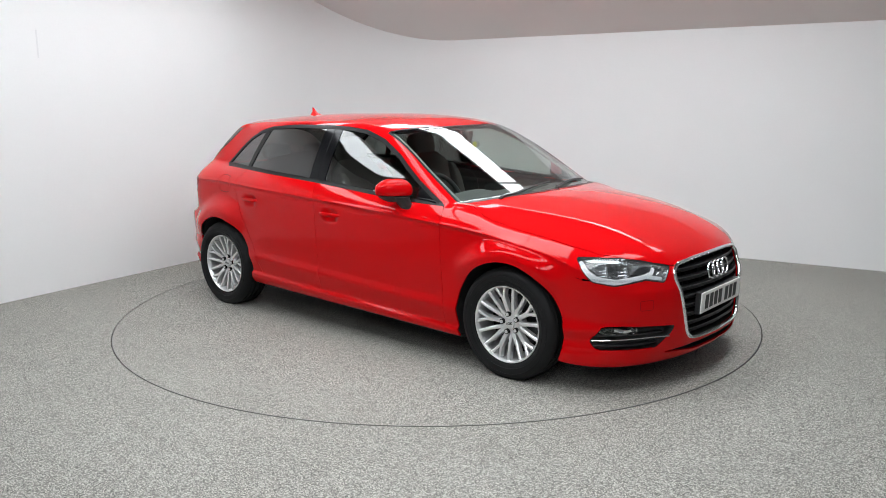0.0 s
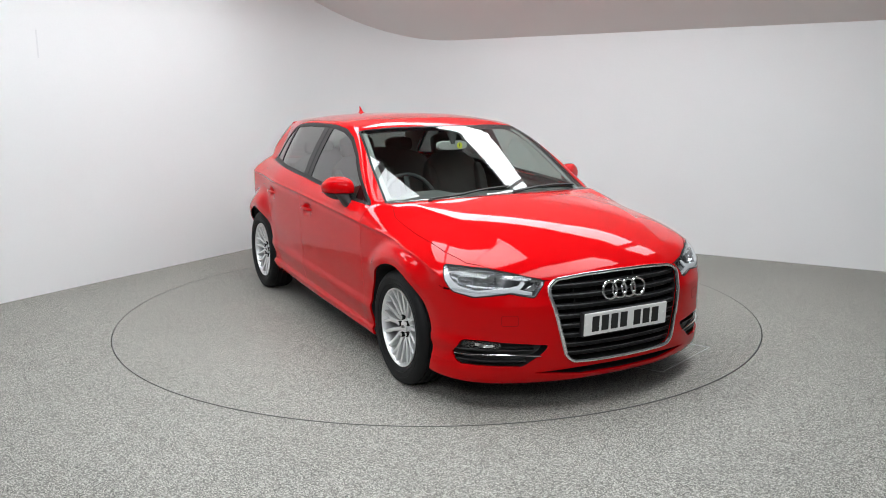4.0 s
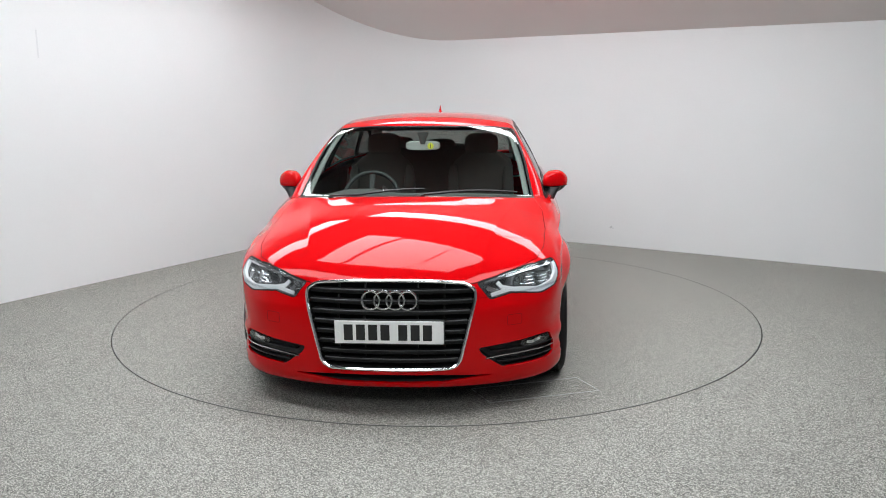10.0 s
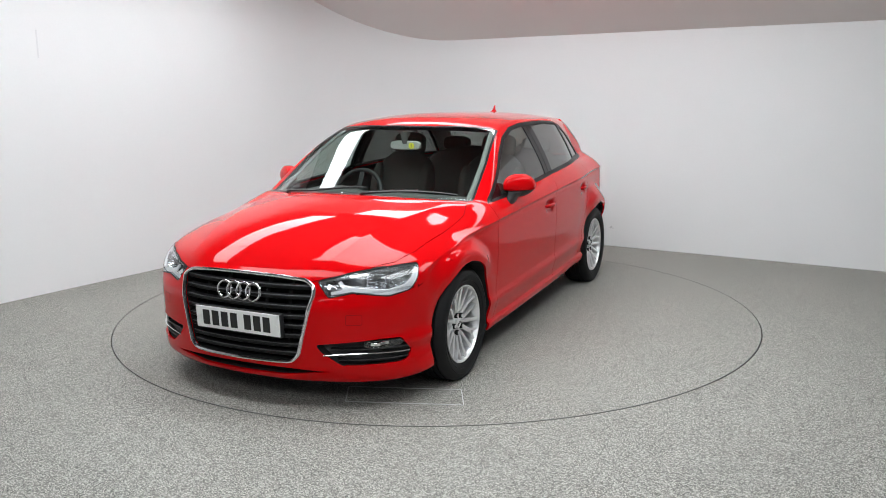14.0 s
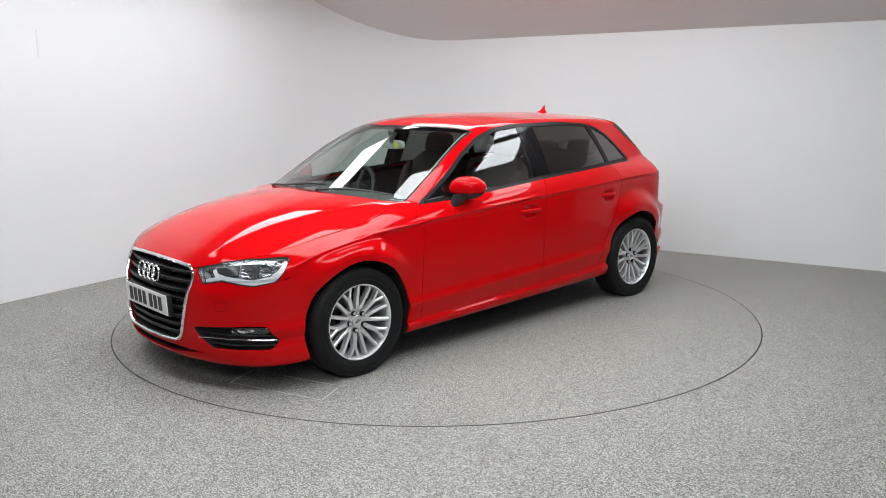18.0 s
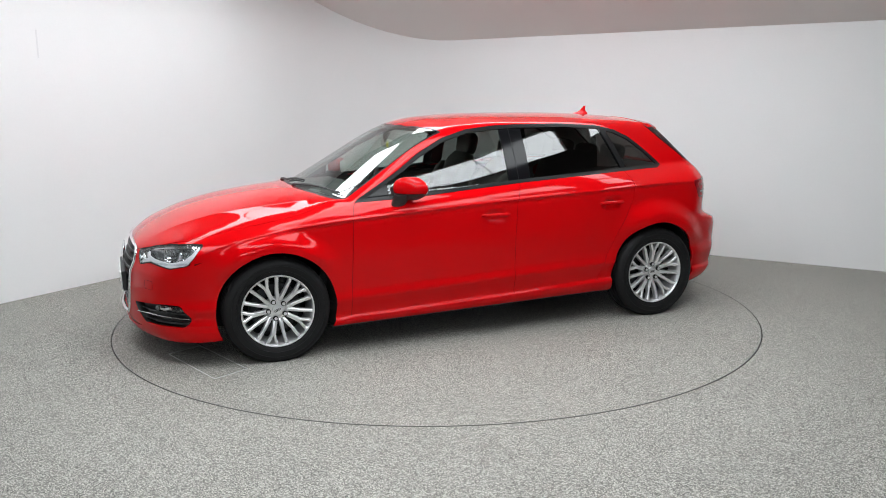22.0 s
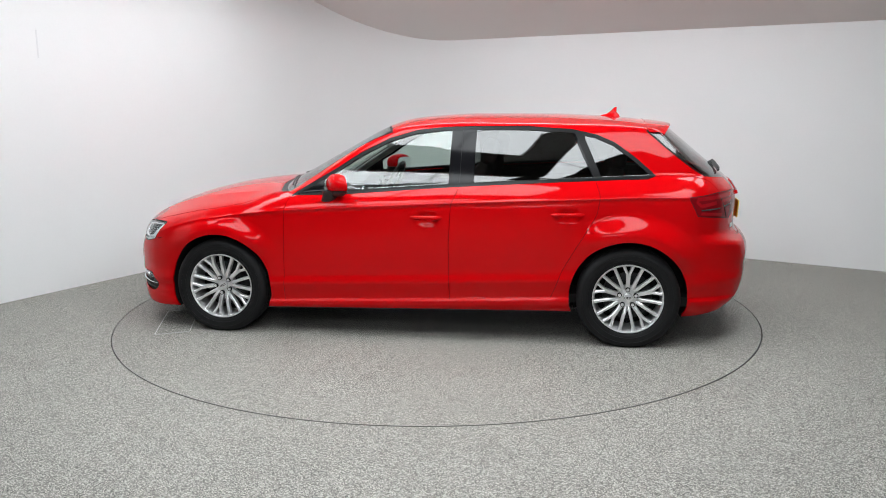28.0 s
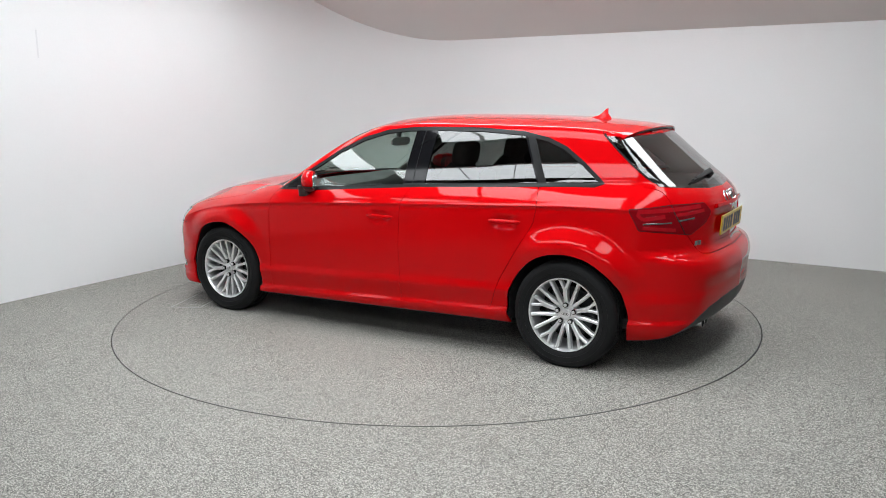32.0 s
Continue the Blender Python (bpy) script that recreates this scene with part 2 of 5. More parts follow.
def build_table():
    k, r = 160, 2.2395
    bm = bmesh.new()
    bmesh.ops.create_cone(bm, cap_ends=True, segments=k, radius1=r, radius2=r, depth=0.045, matrix=Matrix.Translation((0, 0, -0.0225)))
    part("disc", bm, CHIP_FLOOR, table)
    bm = bmesh.new()
    vs = []
    for rr, z in ((r - 0.004, 0.0015), (r + 0.0005, 0.0015), (r + 0.0005, -0.04)):
        vs.append([bm.verts.new((rr * math.cos(2 * math.pi * i / k), rr * math.sin(2 * math.pi * i / k), z)) for i in range(k)])
    for a, b in zip(vs, vs[1:]):
        for i in range(k):
            bm.faces.new((a[i], b[i], b[(i + 1) % k], a[(i + 1) % k]))
    part("rim", bm, RIM_METAL, table, "thin grey metal rim")
    # a narrow hatch near the edge, outlined by thin metal strips
    hatch = pose(0, 0, 0, 0, 0, 89.2)
    c = [hatch @ Vector(q) for q in ((1.014, -1.700, 0.001), (0.909, -1.506, 0.001), (0.340, -1.720, 0.001), (0.445, -1.914, 0.001))]
    for a, b in zip(c, c[1:] + c[:1]):
        bm = bmesh.new()
        d = b - a
        box(bm, (0, -0.0022, -0.0015), (d.length, 0.0022, 0.0010), 0, Matrix.Translation(a) @ Matrix.Rotation(math.atan2(d.y, d.x), 4, "Z"))
        part("hatch_strip", bm, WHITE_METAL, table, "thin pale metal strip")


build_table()


# ---- the car's form ----
def curve(*pts, soft=0.0):
    """Smooth monotone interpolation through (x, y) knots; soft blurs its bends over that many metres."""
    xs = np.array([p[0] for p in pts], float)
    ys = np.array([p[1] for p in pts], float)
    h = np.diff(xs)
    d = np.diff(ys) / h
    m = np.zeros(len(xs))
    m[0], m[-1] = d[0], d[-1]
    for i in range(1, len(xs) - 1):
        if d[i - 1] * d[i] > 0:
            a, b = 2 * h[i] + h[i - 1], h[i] + 2 * h[i - 1]
            m[i] = (a + b) / (a / d[i - 1] + b / d[i])

    def f(x):
        x = np.asarray(x, float)
        i = np.clip(np.searchsorted(xs, x) - 1, 0, len(xs) - 2)
        t = (x - xs[i]) / h[i]
        c = np.clip(t, 0, 1)
        v = ((1 + 2 * c) * (1 - c) ** 2 * ys[i] + c * (1 - c) ** 2 * h[i] * m[i]
             + c * c * (3 - 2 * c) * ys[i + 1] + c * c * (c - 1) * h[i] * m[i + 1])
        return v + np.where(t < 0, t * h[i] * m[0], 0) + np.where(t > 1, (t - 1) * h[i] * m[-1], 0)
    if not soft:
        return f
    step = soft / 12
    g = np.arange(xs[0] - 0.4, xs[-1] + 0.4, step)
    k = np.exp(-0.5 * (np.arange(-40, 41) / 12) ** 2)
    v = np.convolve(np.pad(f(g), 40, mode="reflect", reflect_type="odd"), k / k.sum(), mode="valid")
    return lambda x: np.interp(x, g, v)


def smax(a, b, k):
    h = np.clip(0.5 + 0.5 * (a - b) / k, 0, 1)
    return b + (a - b) * h + k * h * (1 - h)


TOP = curve((-2.2, 1.21), (-1.72, 1.312), (-1.5, 1.353), (-1.2, 1.386), (-0.74, 1.405), (-0.33, 1.407), (0.08, 1.386), (0.22, 1.358), (0.33, 1.316),
            (0.443, 1.258), (0.605, 1.172), (0.807, 1.063), (0.97, 0.975), (1.012, 0.9525), (1.028, 0.9445), (1.048, 0.951), (1.07, 0.951), (1.17, 0.946), (1.4, 0.920), (1.6, 0.884), (1.8, 0.822),
            (1.96, 0.746), (2.06, 0.685), (2.2, 0.55), soft=0.016)
BONNET = curve((0.9, 0.955), (1.07, 0.953), (1.17, 0.948), (1.4, 0.922), (1.6, 0.885), (1.8, 0.824), (1.96, 0.748), (2.06, 0.687), (2.2, 0.56), soft=0.07)
BOW = curve((-1.8, 0.04), (-0.6, 0.0), (-0.2, 0.02), (0.2, 0.09), (0.5, 0.13), (0.95, 0.17), (1.15, 0.15), (1.45, 0.05), (1.8, 0.0), soft=0.08)
CROWN = curve((-2, 0.09), (-1.2, 0.08), (0.1, 0.07), (0.4, 0.02), (0.9, 0.02), (1.1, 0.05), (1.6, 0.075), (2, 0.09), soft=0.08)
CREASE = curve((-2.1, 0.915), (-1.43, 0.924), (-1.17, 0.918), (-0.73, 0.902), (-0.23, 0.881), (0.16, 0.861), (0.5, 0.841), (0.85, 0.820), (1.12, 0.793),
               (1.5, 0.738), (1.7, 0.675), (1.9, 0.60), soft=0.08)
BELT = curve((-2.1, 1.05), (-1.45, 1.038), (-1.15, 1.029), (-0.75, 1.011), (-0.26, 0.988), (0.15, 0.960), (0.57, 0.937), (0.83, 0.914), (1.2, 0.88), (1.8, 0.8), soft=0.08)
WIDE = curve((-2.2, 0.38), (-1.96, 0.63), (-1.83, 0.735), (-1.73, 0.787), (-1.67, 0.806), (-1.5, 0.813), (-1.3, 0.828), (-0.8, 0.876), (0, 0.886), (0.8, 0.884), (1.3, 0.845),
             (1.6, 0.842), (1.7, 0.838), (1.85, 0.777), (2.0, 0.66), (2.2, 0.45), soft=0.05)
INSET = curve((-2, 0.17), (-1.5, 0.165), (-1.2, 0.13), (-0.8, 0.092), (0, 0.075), (0.7, 0.080), (0.95, 0.10), (1.3, 0.13), (1.8, 0.14), soft=0.08)
TUMBLE = curve((-1.9, 0.42), (-1.4, 0.45), (-0.6, 0.50), (0.3, 0.53), (0.8, 0.55), (1.0, 1.0), (1.3, 1.4), (2, 1.4), soft=0.06)
LOWER = curve((0.05, -0.16), (0.14, -0.075), (0.19, -0.028), (0.225, -0.010), (0.248, -0.007), (0.262, -0.026), (0.30, -0.020), (0.345, -0.007), (0.369, -0.0015), (0.377, -0.0015),
              (0.42, -0.0100), (0.45, -0.0090), (0.55, -0.001), (0.65, 0.002), (0.8, 0.0), soft=0.004)
NOSE = curve((0.05, 2.02), (0.12, 2.085), (0.17, 2.125), (0.21, 2.135), (0.30, 2.142), (0.42, 2.142), (0.535, 2.137), (0.550, 2.133), (0.575, 2.120), (0.62, 2.109), (0.66, 2.09), (0.72, 2.05), (0.9, 1.9), soft=0.010)
NOSE_BACK = curve((0, 0), (0.2, 0.012), (0.43, 0.065), (0.62, 0.15), (0.72, 0.215), (0.79, 0.275), (0.9, 0.40), (1.1, 0.8), soft=0.035)
TAIL = curve((0.1, -1.95), (0.22, -2.02), (0.30, -2.08), (0.42, -2.108), (0.450, -2.109), (0.478, -2.106), (0.505, -2.112), (0.55, -2.118), (0.60, -2.110), (0.64, -2.085), (0.665, -2.040), (0.74, -2.040), (0.84, -2.046),
             (0.92, -2.034), (0.98, -1.992), (1.02, -1.946), (1.10, -1.846), (1.20, -1.727), (1.28, -1.632), (1.4, -1.49), soft=0.010)
TAIL_FWD = curve((0, 0), (0.3, 0.03), (0.48, 0.08), (0.58, 0.125), (0.68, 0.19), (0.76, 0.255), (0.85, 0.35), (1.1, 0.8), soft=0.035)
FLOOR_Z = curve((-2.2, 0.33), (-2.0, 0.25), (-1.8, 0.18), (-1.6, 0.16), (-0.95, 0.198), (0.93, 0.168), (1.66, 0.15), (2.0, 0.135), (2.2, 0.15), soft=0.05)
HANDLES = ((-0.085, 0.787), (-0.955, 0.815))
HUB_F, HUB_R, HUB_Z = 1.308, -1.328, 0.305


def body(x, y, z):
    """Signed field of the car's outer skin: negative inside."""
    y = np.abs(y)
    zc, zb = CREASE(x), BELT(x)
    d = z - zc
    t = smax(d, 0, 0.006) / (zb - zc)
    t = t - smax(t - 1, 0, 0.12)
    up0 = smax(z - zb, 0, 0.02)
    low = LOWER(z + 0.038 * (np.clip(x, -1.0, 0.95) - 0.13)) * (1 - 0.8 * np.clip((x - 1.45) / 0.12, 0, 1) * np.clip((0.30 - z) / 0.05, 0, 1))
    low_tail = np.clip((0.70 - z) / 0.07, 0, 1)
    low_tail = low_tail * low_tail * (3 - 2 * low_tail)
    w = WIDE(x + 0.055 * low_tail * np.clip((-x - 1.55) / 0.35, 0, 1)) + low - INSET(x) * (0.42 * t + 0.58 * t * t) - TUMBLE(x) * (0.76 * up0 + 0.8 * up0 * np.clip(up0, 0, 0.35))
    fade = np.clip((1.80 - x) / 0.4, 0, 1) * np.clip((x + 1.85) / 0.4, 0, 1)
    w = w - 0.004 * fade * np.exp(-((d + 0.022) / 0.014) ** 2) + 0.0055 * fade * np.exp(-(d / 0.008) ** 2)
    for hx, r, q0, span, rise, lean in ((HUB_F, 0.354, 0.024, 0.118, 0.050, 0.0), (HUB_R, 0.360, 0.036, 0.137, 0.062, 0.22)):
        q = np.hypot(x - hx, z - HUB_Z) - r
        e = np.clip((q - q0) / span, 0, 1)
        up = np.clip((((z - HUB_Z) - lean * (x - hx)) / (q + r) / math.hypot(1, lean) - 0.50) / 0.46, 0, 1)
        w = w + (0.009 + rise * up * up * (3 - 2 * up)) * (1 - e * e * (3 - 2 * e)) * np.clip((0.95 - z) / 0.12, 0, 1)
    for hx, hz in HANDLES:
        w = w - 0.022 * np.exp(-((x - hx) / 0.060) ** 4 - ((z - hz + 0.002) / 0.036) ** 4)
    u = np.clip(y / 0.7, 0, 1.3)
    xb = x + BOW(x) * u ** 2
    k = np.clip((xb - 1.10) / 0.16, 0, 1)
    k = k * k * (3 - 2 * k)
    zt = TOP(xb) * (1 - k) + BONNET(xb) * k - CROWN(x) * u ** 2.4
    ridge = 0.415 + 0.2 * (2.0 - x)
    hood = np.clip((x - 1.0) / 0.15, 0, 1) * np.clip((2.1 - x) / 0.25, 0, 1)
    zt = zt + hood * 0.014 * (np.exp(-smax(y - ridge, 0, 0.004) / 0.085) - 1)
    f = smax(y - w, z - zt, 0.045 + 0.04 * np.clip(x - 1, 0, 1) - 0.018 * np.exp(-((x - 0.55) / 0.3) ** 2))
    f = smax(f, (x - (NOSE(z) - NOSE_BACK(y))) * 0.9, 0.05)
    f = smax(f, ((TAIL(z) + TAIL_FWD(y) * (1 - 0.38 * low_tail)) - x) * 0.9, 0.05 - 0.034 * np.clip((z - 1.0) / 0.06, 0, 1))
    return smax(f, FLOOR_Z(x) - z, 0.03)


# ---- the car's skin: one smooth half, cut along the shut lines and shared out to the panels ----
car = tagged(new("car"), "glossy red five-door hatchback parked on the turntable", "car")
SHIFT = -0.0585


def solve(o, d, far=1.6):
    """Distances along the rays o + s d at which they leave the body."""
    a, b = np.zeros(len(o)), np.full(len(o), far)
    for _ in range(34):
        m = (a + b) / 2
        ins = body(*(o + m[:, None] * d).T) < 0
        a, b = np.where(ins, m, a), np.where(ins, b, m)
    return a


def slope_of(p):
    e = 0.003
    g = np.stack([body(*(p + np.eye(3)[i] * e).T) - body(*(p - np.eye(3)[i] * e).T) for i in range(3)], 1) / (2 * e)
    return g, g / np.maximum(np.linalg.norm(g, axis=1), 1e-9)[:, None]


def skin_grid():
    z0 = 0.55
    xs = np.concatenate([np.arange(-1.62, 1.76, 0.0225)] + [np.arange(hx - 0.08, hx + 0.081, 0.0085) for hx, _ in HANDLES])
    xs = np.unique(np.round(xs, 4))
    rows = []
    for x in xs:
        keys = [-90.0]
        zr = [float(FLOOR_Z(x)) + 0.02, 0.235, 0.265, 0.33, 0.43, 0.62, float(CREASE(x)) - 0.048, float(CREASE(x)) - 0.010, float(CREASE(x)) + 0.008, float(CREASE(x)) + 0.024, float(BELT(x))]
        if abs(x) > 1.0:
            zr[1:5] = list(np.linspace(zr[0], 0.43, 6)[1:5])
        zr = np.array(zr)
        y = solve(np.tile([x, 0, 0], (len(zr), 1)) + np.stack([0 * zr, 0 * zr, zr], 1), np.tile([0.0, 1.0, 0.0], (len(zr), 1)), 1.2)
        keys += list(np.degrees(np.arctan2(zr - z0, y))) + [90.0]
        counts = [24, 4, 6, 6, 14, 7, 12, 7, 6, 6, 6, 54]
        phi = np.concatenate([np.linspace(keys[i], keys[i + 1], c, endpoint=False) for i, c in enumerate(counts)] + [[90.0]])
        phi[:24] = -90 + (keys[1] + 90) * (1 - (1 - np.arange(24) / 24) ** 1.8)
        rows.append(np.radians(phi))
    rows = np.array(rows)
    o, d = [], []
    caps = 30
    for k in range(caps, 0, -1):
        psi = math.pi / 2 * k / (caps + 0.4)
        f = rows[0]
        o.append(np.tile([xs[0], 0, z0], (len(f), 1)))
        d.append(np.stack([-math.sin(psi) + 0 * f, math.cos(psi) * np.cos(f), math.cos(psi) * np.sin(f)], 1))
    for x, f in zip(xs, rows):
        o.append(np.tile([x, 0, z0], (len(f), 1)))
        d.append(np.stack([0 * f, np.cos(f), np.sin(f)], 1))
    for k in range(1, caps + 1):
        psi = math.pi / 2 * k / (caps + 0.4)
        f = rows[-1]
        o.append(np.tile([xs[-1], 0, z0], (len(f), 1)))
        d.append(np.stack([math.sin(psi) + 0 * f, math.cos(psi) * np.cos(f), math.cos(psi) * np.sin(f)], 1))
    ns, nj = len(o), rows.shape[1]
    o, d = np.concatenate(o), np.concatenate(d)
    p = o + solve(o, d)[:, None] * d
    p[:, 1] = np.maximum(p[:, 1], 0)
    idx = np.arange(ns * nj).reshape(ns, nj)
    faces = np.stack([idx[:-1, :-1], idx[:-1, 1:], idx[1:, 1:], idx[1:, :-1]], -1).reshape(-1, 4)
    ends = [tuple(idx[0][::-1]), tuple(idx[-1])]
    return p, faces, ends


def offset(poly, d):
    """A closed polygon moved outwards by d (inwards if negative)."""
    q = np.array(poly, float)
    a, b = q - np.roll(q, 1, 0), np.roll(q, -1, 0) - q
    area = 0.5 * np.sum(q[:, 0] * np.roll(q[:, 1], -1) - np.roll(q[:, 0], -1) * q[:, 1])
    n1, n2 = np.stack([a[:, 1], -a[:, 0]], 1), np.stack([b[:, 1], -b[:, 0]], 1)
    n1 /= np.linalg.norm(n1, axis=1)[:, None] + 1e-12
    n2 /= np.linalg.norm(n2, axis=1)[:, None] + 1e-12
    n = n1 + n2
    n /= np.maximum((n * n1).sum(1), 0.35)[:, None] * np.maximum(np.linalg.norm(n, axis=1), 1e-9)[:, None] ** 0
    return [tuple(v) for v in q + np.sign(area) * d * n]


def rounded(poly, r=0.03, n=4):
    """A polygon with its corners rounded."""
    out, q = [], [np.array(v, float) for v in poly]
    for i, v in enumerate(q):
        a, b = q[i - 1] - v, q[(i + 1) % len(q)] - v
        la, lb = np.linalg.norm(a), np.linalg.norm(b)
        t = min(r, la * 0.45, lb * 0.45)
        p0, p1 = v + a / la * t, v + b / lb * t
        for k in range(n + 1):
            s = k / n
            out.append(tuple((1 - s) ** 2 * p0 + 2 * s * (1 - s) * v + s * s * p1))
    return out


def inside(poly, q):
    x, y = q[:, 0], q[:, 1]
    r = np.zeros(len(q), bool)
    for (x0, y0), (x1, y1) in zip(poly, poly[1:] + poly[:1]):
        c = (y0 > y) != (y1 > y)
        r ^= c & (x < (x1 - x0) * (y - y0) / (y1 - y0 + 1e-15) + x0)
    return r


VIEWS = {"side": ((1, 0, 0), (0, 0, 1)), "top": ((1, 0, 0), (0, 1, 0)), "front": ((0, 1, 0), (0, 0, 1)),
         "nose": ((-1, 1, 0), (0, 0, 1)), "tail": ((1, 1, 0), (0, 0, 1))}


def flat(view, p):
    a, b = VIEWS[view]
    return np.stack([p @ np.array(a, float), p @ np.array(b, float)], 1)


def cut(bm, poly, view, where, closed=True):
    """Splits the faces of bm that pass the test along the polygon's edges, seen in that view."""
    va, vb = Vector(VIEWS[view][0]), Vector(VIEWS[view][1])
    q = np.array(poly)
    lo, hi = q.min(0) - 0.05, q.max(0) + 0.05
    near = []
    for f in bm.faces:
        c = f.calc_center_median()
        s, t = c.dot(va), c.dot(vb)
        if lo[0] < s < hi[0] and lo[1] < t < hi[1] and where(c):
            near.append(f)
    pts = [tuple(v) for v in poly]
    for (a0, a1), (b0, b1) in zip(pts, pts[1:] + pts[:1] if closed else pts[1:]):
        l0, h0, l1, h1 = min(a0, b0) - 0.004, max(a0, b0) + 0.004, min(a1, b1) - 0.004, max(a1, b1) + 0.004
        hit, rest = [], []
        for f in near:
            s = [v.co.dot(va) for v in f.verts]
            t = [v.co.dot(vb) for v in f.verts]
            (hit if min(s) < h0 and max(s) > l0 and min(t) < h1 and max(t) > l1 else rest).append(f)
        if not hit or (abs(a0 - b0) + abs(a1 - b1)) < 1e-6:
            continue
        nrm = va * (b1 - a1) - vb * (b0 - a0)
        co = va * (a0 / va.length_squared) + vb * a1
        geom = list({e for f in hit for e in f.edges} | {v for f in hit for v in f.verts}) + hit
        r = bmesh.ops.bisect_plane(bm, geom=geom, dist=1e-5, plane_co=co, plane_no=nrm)
        near = rest + [g for g in r["geom"] if isinstance(g, bmesh.types.BMFace)]


# outlines, in metres, of one half of the car
DLO_TOP = [(-1.482, 1.040), (-1.452, 1.069), (-1.349, 1.156), (-1.232, 1.240), (-1.114, 1.291), (-0.965, 1.323), (-0.691, 1.341), (-0.343, 1.342), (-0.172, 1.336),
           (0.012, 1.318), (0.192, 1.267), (0.371, 1.178), (0.511, 1.087), (0.78, 0.932)]
DLO_LOW = [(0.812, 0.908), (0.413, 0.925), (0.119, 0.948), (-0.283, 0.977), (-0.591, 0.993), (-0.934, 1.009), (-1.30, 1.019), (-1.434, 1.021)]
DLO = DLO_TOP + DLO_LOW
DLO_IN = offset(DLO, -0.022)
ARCHES = [[(hx + r * math.cos(2 * math.pi * i / 56), HUB_Z + r * math.sin(2 * math.pi * i / 56)) for i in range(56)] for hx, r in ((HUB_F, 0.352), (HUB_R, 0.358))]
FRONT_DOOR = rounded([(0.868, 0.19), (0.856, 0.545), (0.845, 0.80), (0.830, 0.895)] + DLO_TOP[12:7:-1] + [(-0.285, 1.341), (-0.285, 0.977), (-0.240, 0.875),
                     (-0.224, 0.62), (-0.226, 0.19)], 0.03)
REAR_DOOR = rounded([(-0.226, 0.19), (-0.224, 0.62), (-0.240, 0.875), (-0.285, 0.977), (-0.285, 1.341), (-0.691, 1.341), (-0.98, 1.319), (-1.118, 1.014),
                     (-1.150, 0.93), (-1.13, 0.815), (-1.0, 0.60), (-0.925, 0.47), (-0.885, 0.36), (-0.845, 0.27), (-0.80, 0.19)], 0.03)
SKIRT = [(0.96, 0.12), (0.96, 0.225), (0.5, 0.240), (0.13, 0.256), (-0.38, 0.275), (-0.98, 0.300), (-0.98, 0.12)]
FLAP = rounded([(-1.385, 0.972), (-1.235, 0.962), (-1.235, 0.845), (-1.385, 0.850)], 0.045)
WINDSCREEN = [(1.018, -0.1), (1.014, 0.15), (0.978, 0.38), (0.925, 0.575), (0.864, 0.712), (0.55, 0.668), (0.195, 0.594), (0.245, 0.42), (0.292, 0.2), (0.305, -0.1)]
COWL = [(1.040, -0.1), (1.035, 0.2), (1.0, 0.42), (0.945, 0.62), (0.912, 0.712), (0.885, 0.735), (0.86, 0.69), (0.88, 0.6), (0.95, -0.1)]
HOOD = [(1.040, -0.1), (1.035, 0.2), (1.0, 0.42), (0.945, 0.62), (0.912, 0.712), (1.08, 0.765), (1.37, 0.768), (1.635, 0.748), (1.78, 0.708), (1.87, 0.632),
        (1.955, 0.548), (2.025, 0.42), (2.045, 0.37), (2.062, 0.19), (2.068, -0.1)]
HEADLIGHT = rounded([(v[1] - v[0], v[2]) for v in ((2.031, 0.416, 0.650), (1.95, 0.56, 0.687), (1.866, 0.650, 0.705), (1.74, 0.762, 0.714), (1.700, 0.792, 0.712), (1.752, 0.815, 0.653),
                     (1.796, 0.802, 0.604), (1.888, 0.732, 0.582), (1.932, 0.680, 0.590), (1.986, 0.584, 0.603), (2.04, 0.479, 0.580))], 0.015, 2)
GRILLE = rounded([(-0.1, 0.671), (0.2, 0.669), (0.36, 0.658), (0.405, 0.63), (0.408, 0.59), (0.335, 0.285), (0.30, 0.256), (0.2, 0.252), (-0.1, 0.252)], 0.03)
FOG = rounded([(0.775, 0.368), (0.70, 0.370), (0.42, 0.346), (0.440, 0.312), (0.54, 0.238), (0.785, 0.240), (0.797, 0.29)], 0.02)
INTAKE = [(-0.1, 0.224), (0.25, 0.221), (0.49, 0.206), (0.25, 0.181), (-0.1, 0.179)]
TAILLIGHT = rounded([(v[0] + v[1], v[2]) for v in ((-1.672, 0.80, 0.924), (-1.866, 0.652, 0.941), (-1.987, 0.411, 0.934), (-2.016, 0.364, 0.882), (-2.007, 0.408, 0.833), (-1.955, 0.545, 0.771),
                     (-1.854, 0.695, 0.796), (-1.727, 0.785, 0.812))], 0.012, 2)
REAR_WINDOW = [(-0.1, 1.300), (0.75, 1.300), (0.75, 1.055), (0.607, 1.036), (0.58, 1.030), (0.45, 1.018), (0.2, 0.998), (-0.1, 0.995)]
TAILGATE = [(-0.1, 1.5), (0.75, 1.5), (0.75, 1.052), (0.640, 1.028), (0.628, 1.01), (0.640, 0.935), (0.560, 0.775), (0.490, 0.696), (0.464, 0.660), (0.40, 0.653), (-0.1, 0.652)]
PILLAR_EDGE = [(-1.40, 1.335), (-1.425, 1.303), (-1.457, 1.276), (-1.531, 1.211), (-1.632, 1.131), (-1.706, 1.075), (-1.77, 1.038), (-1.83, 1.00)]
PLATE_NICHE = rounded([(-0.1, 0.905), (0.31, 0.905), (0.30, 0.70), (-0.1, 0.70)], 0.02)
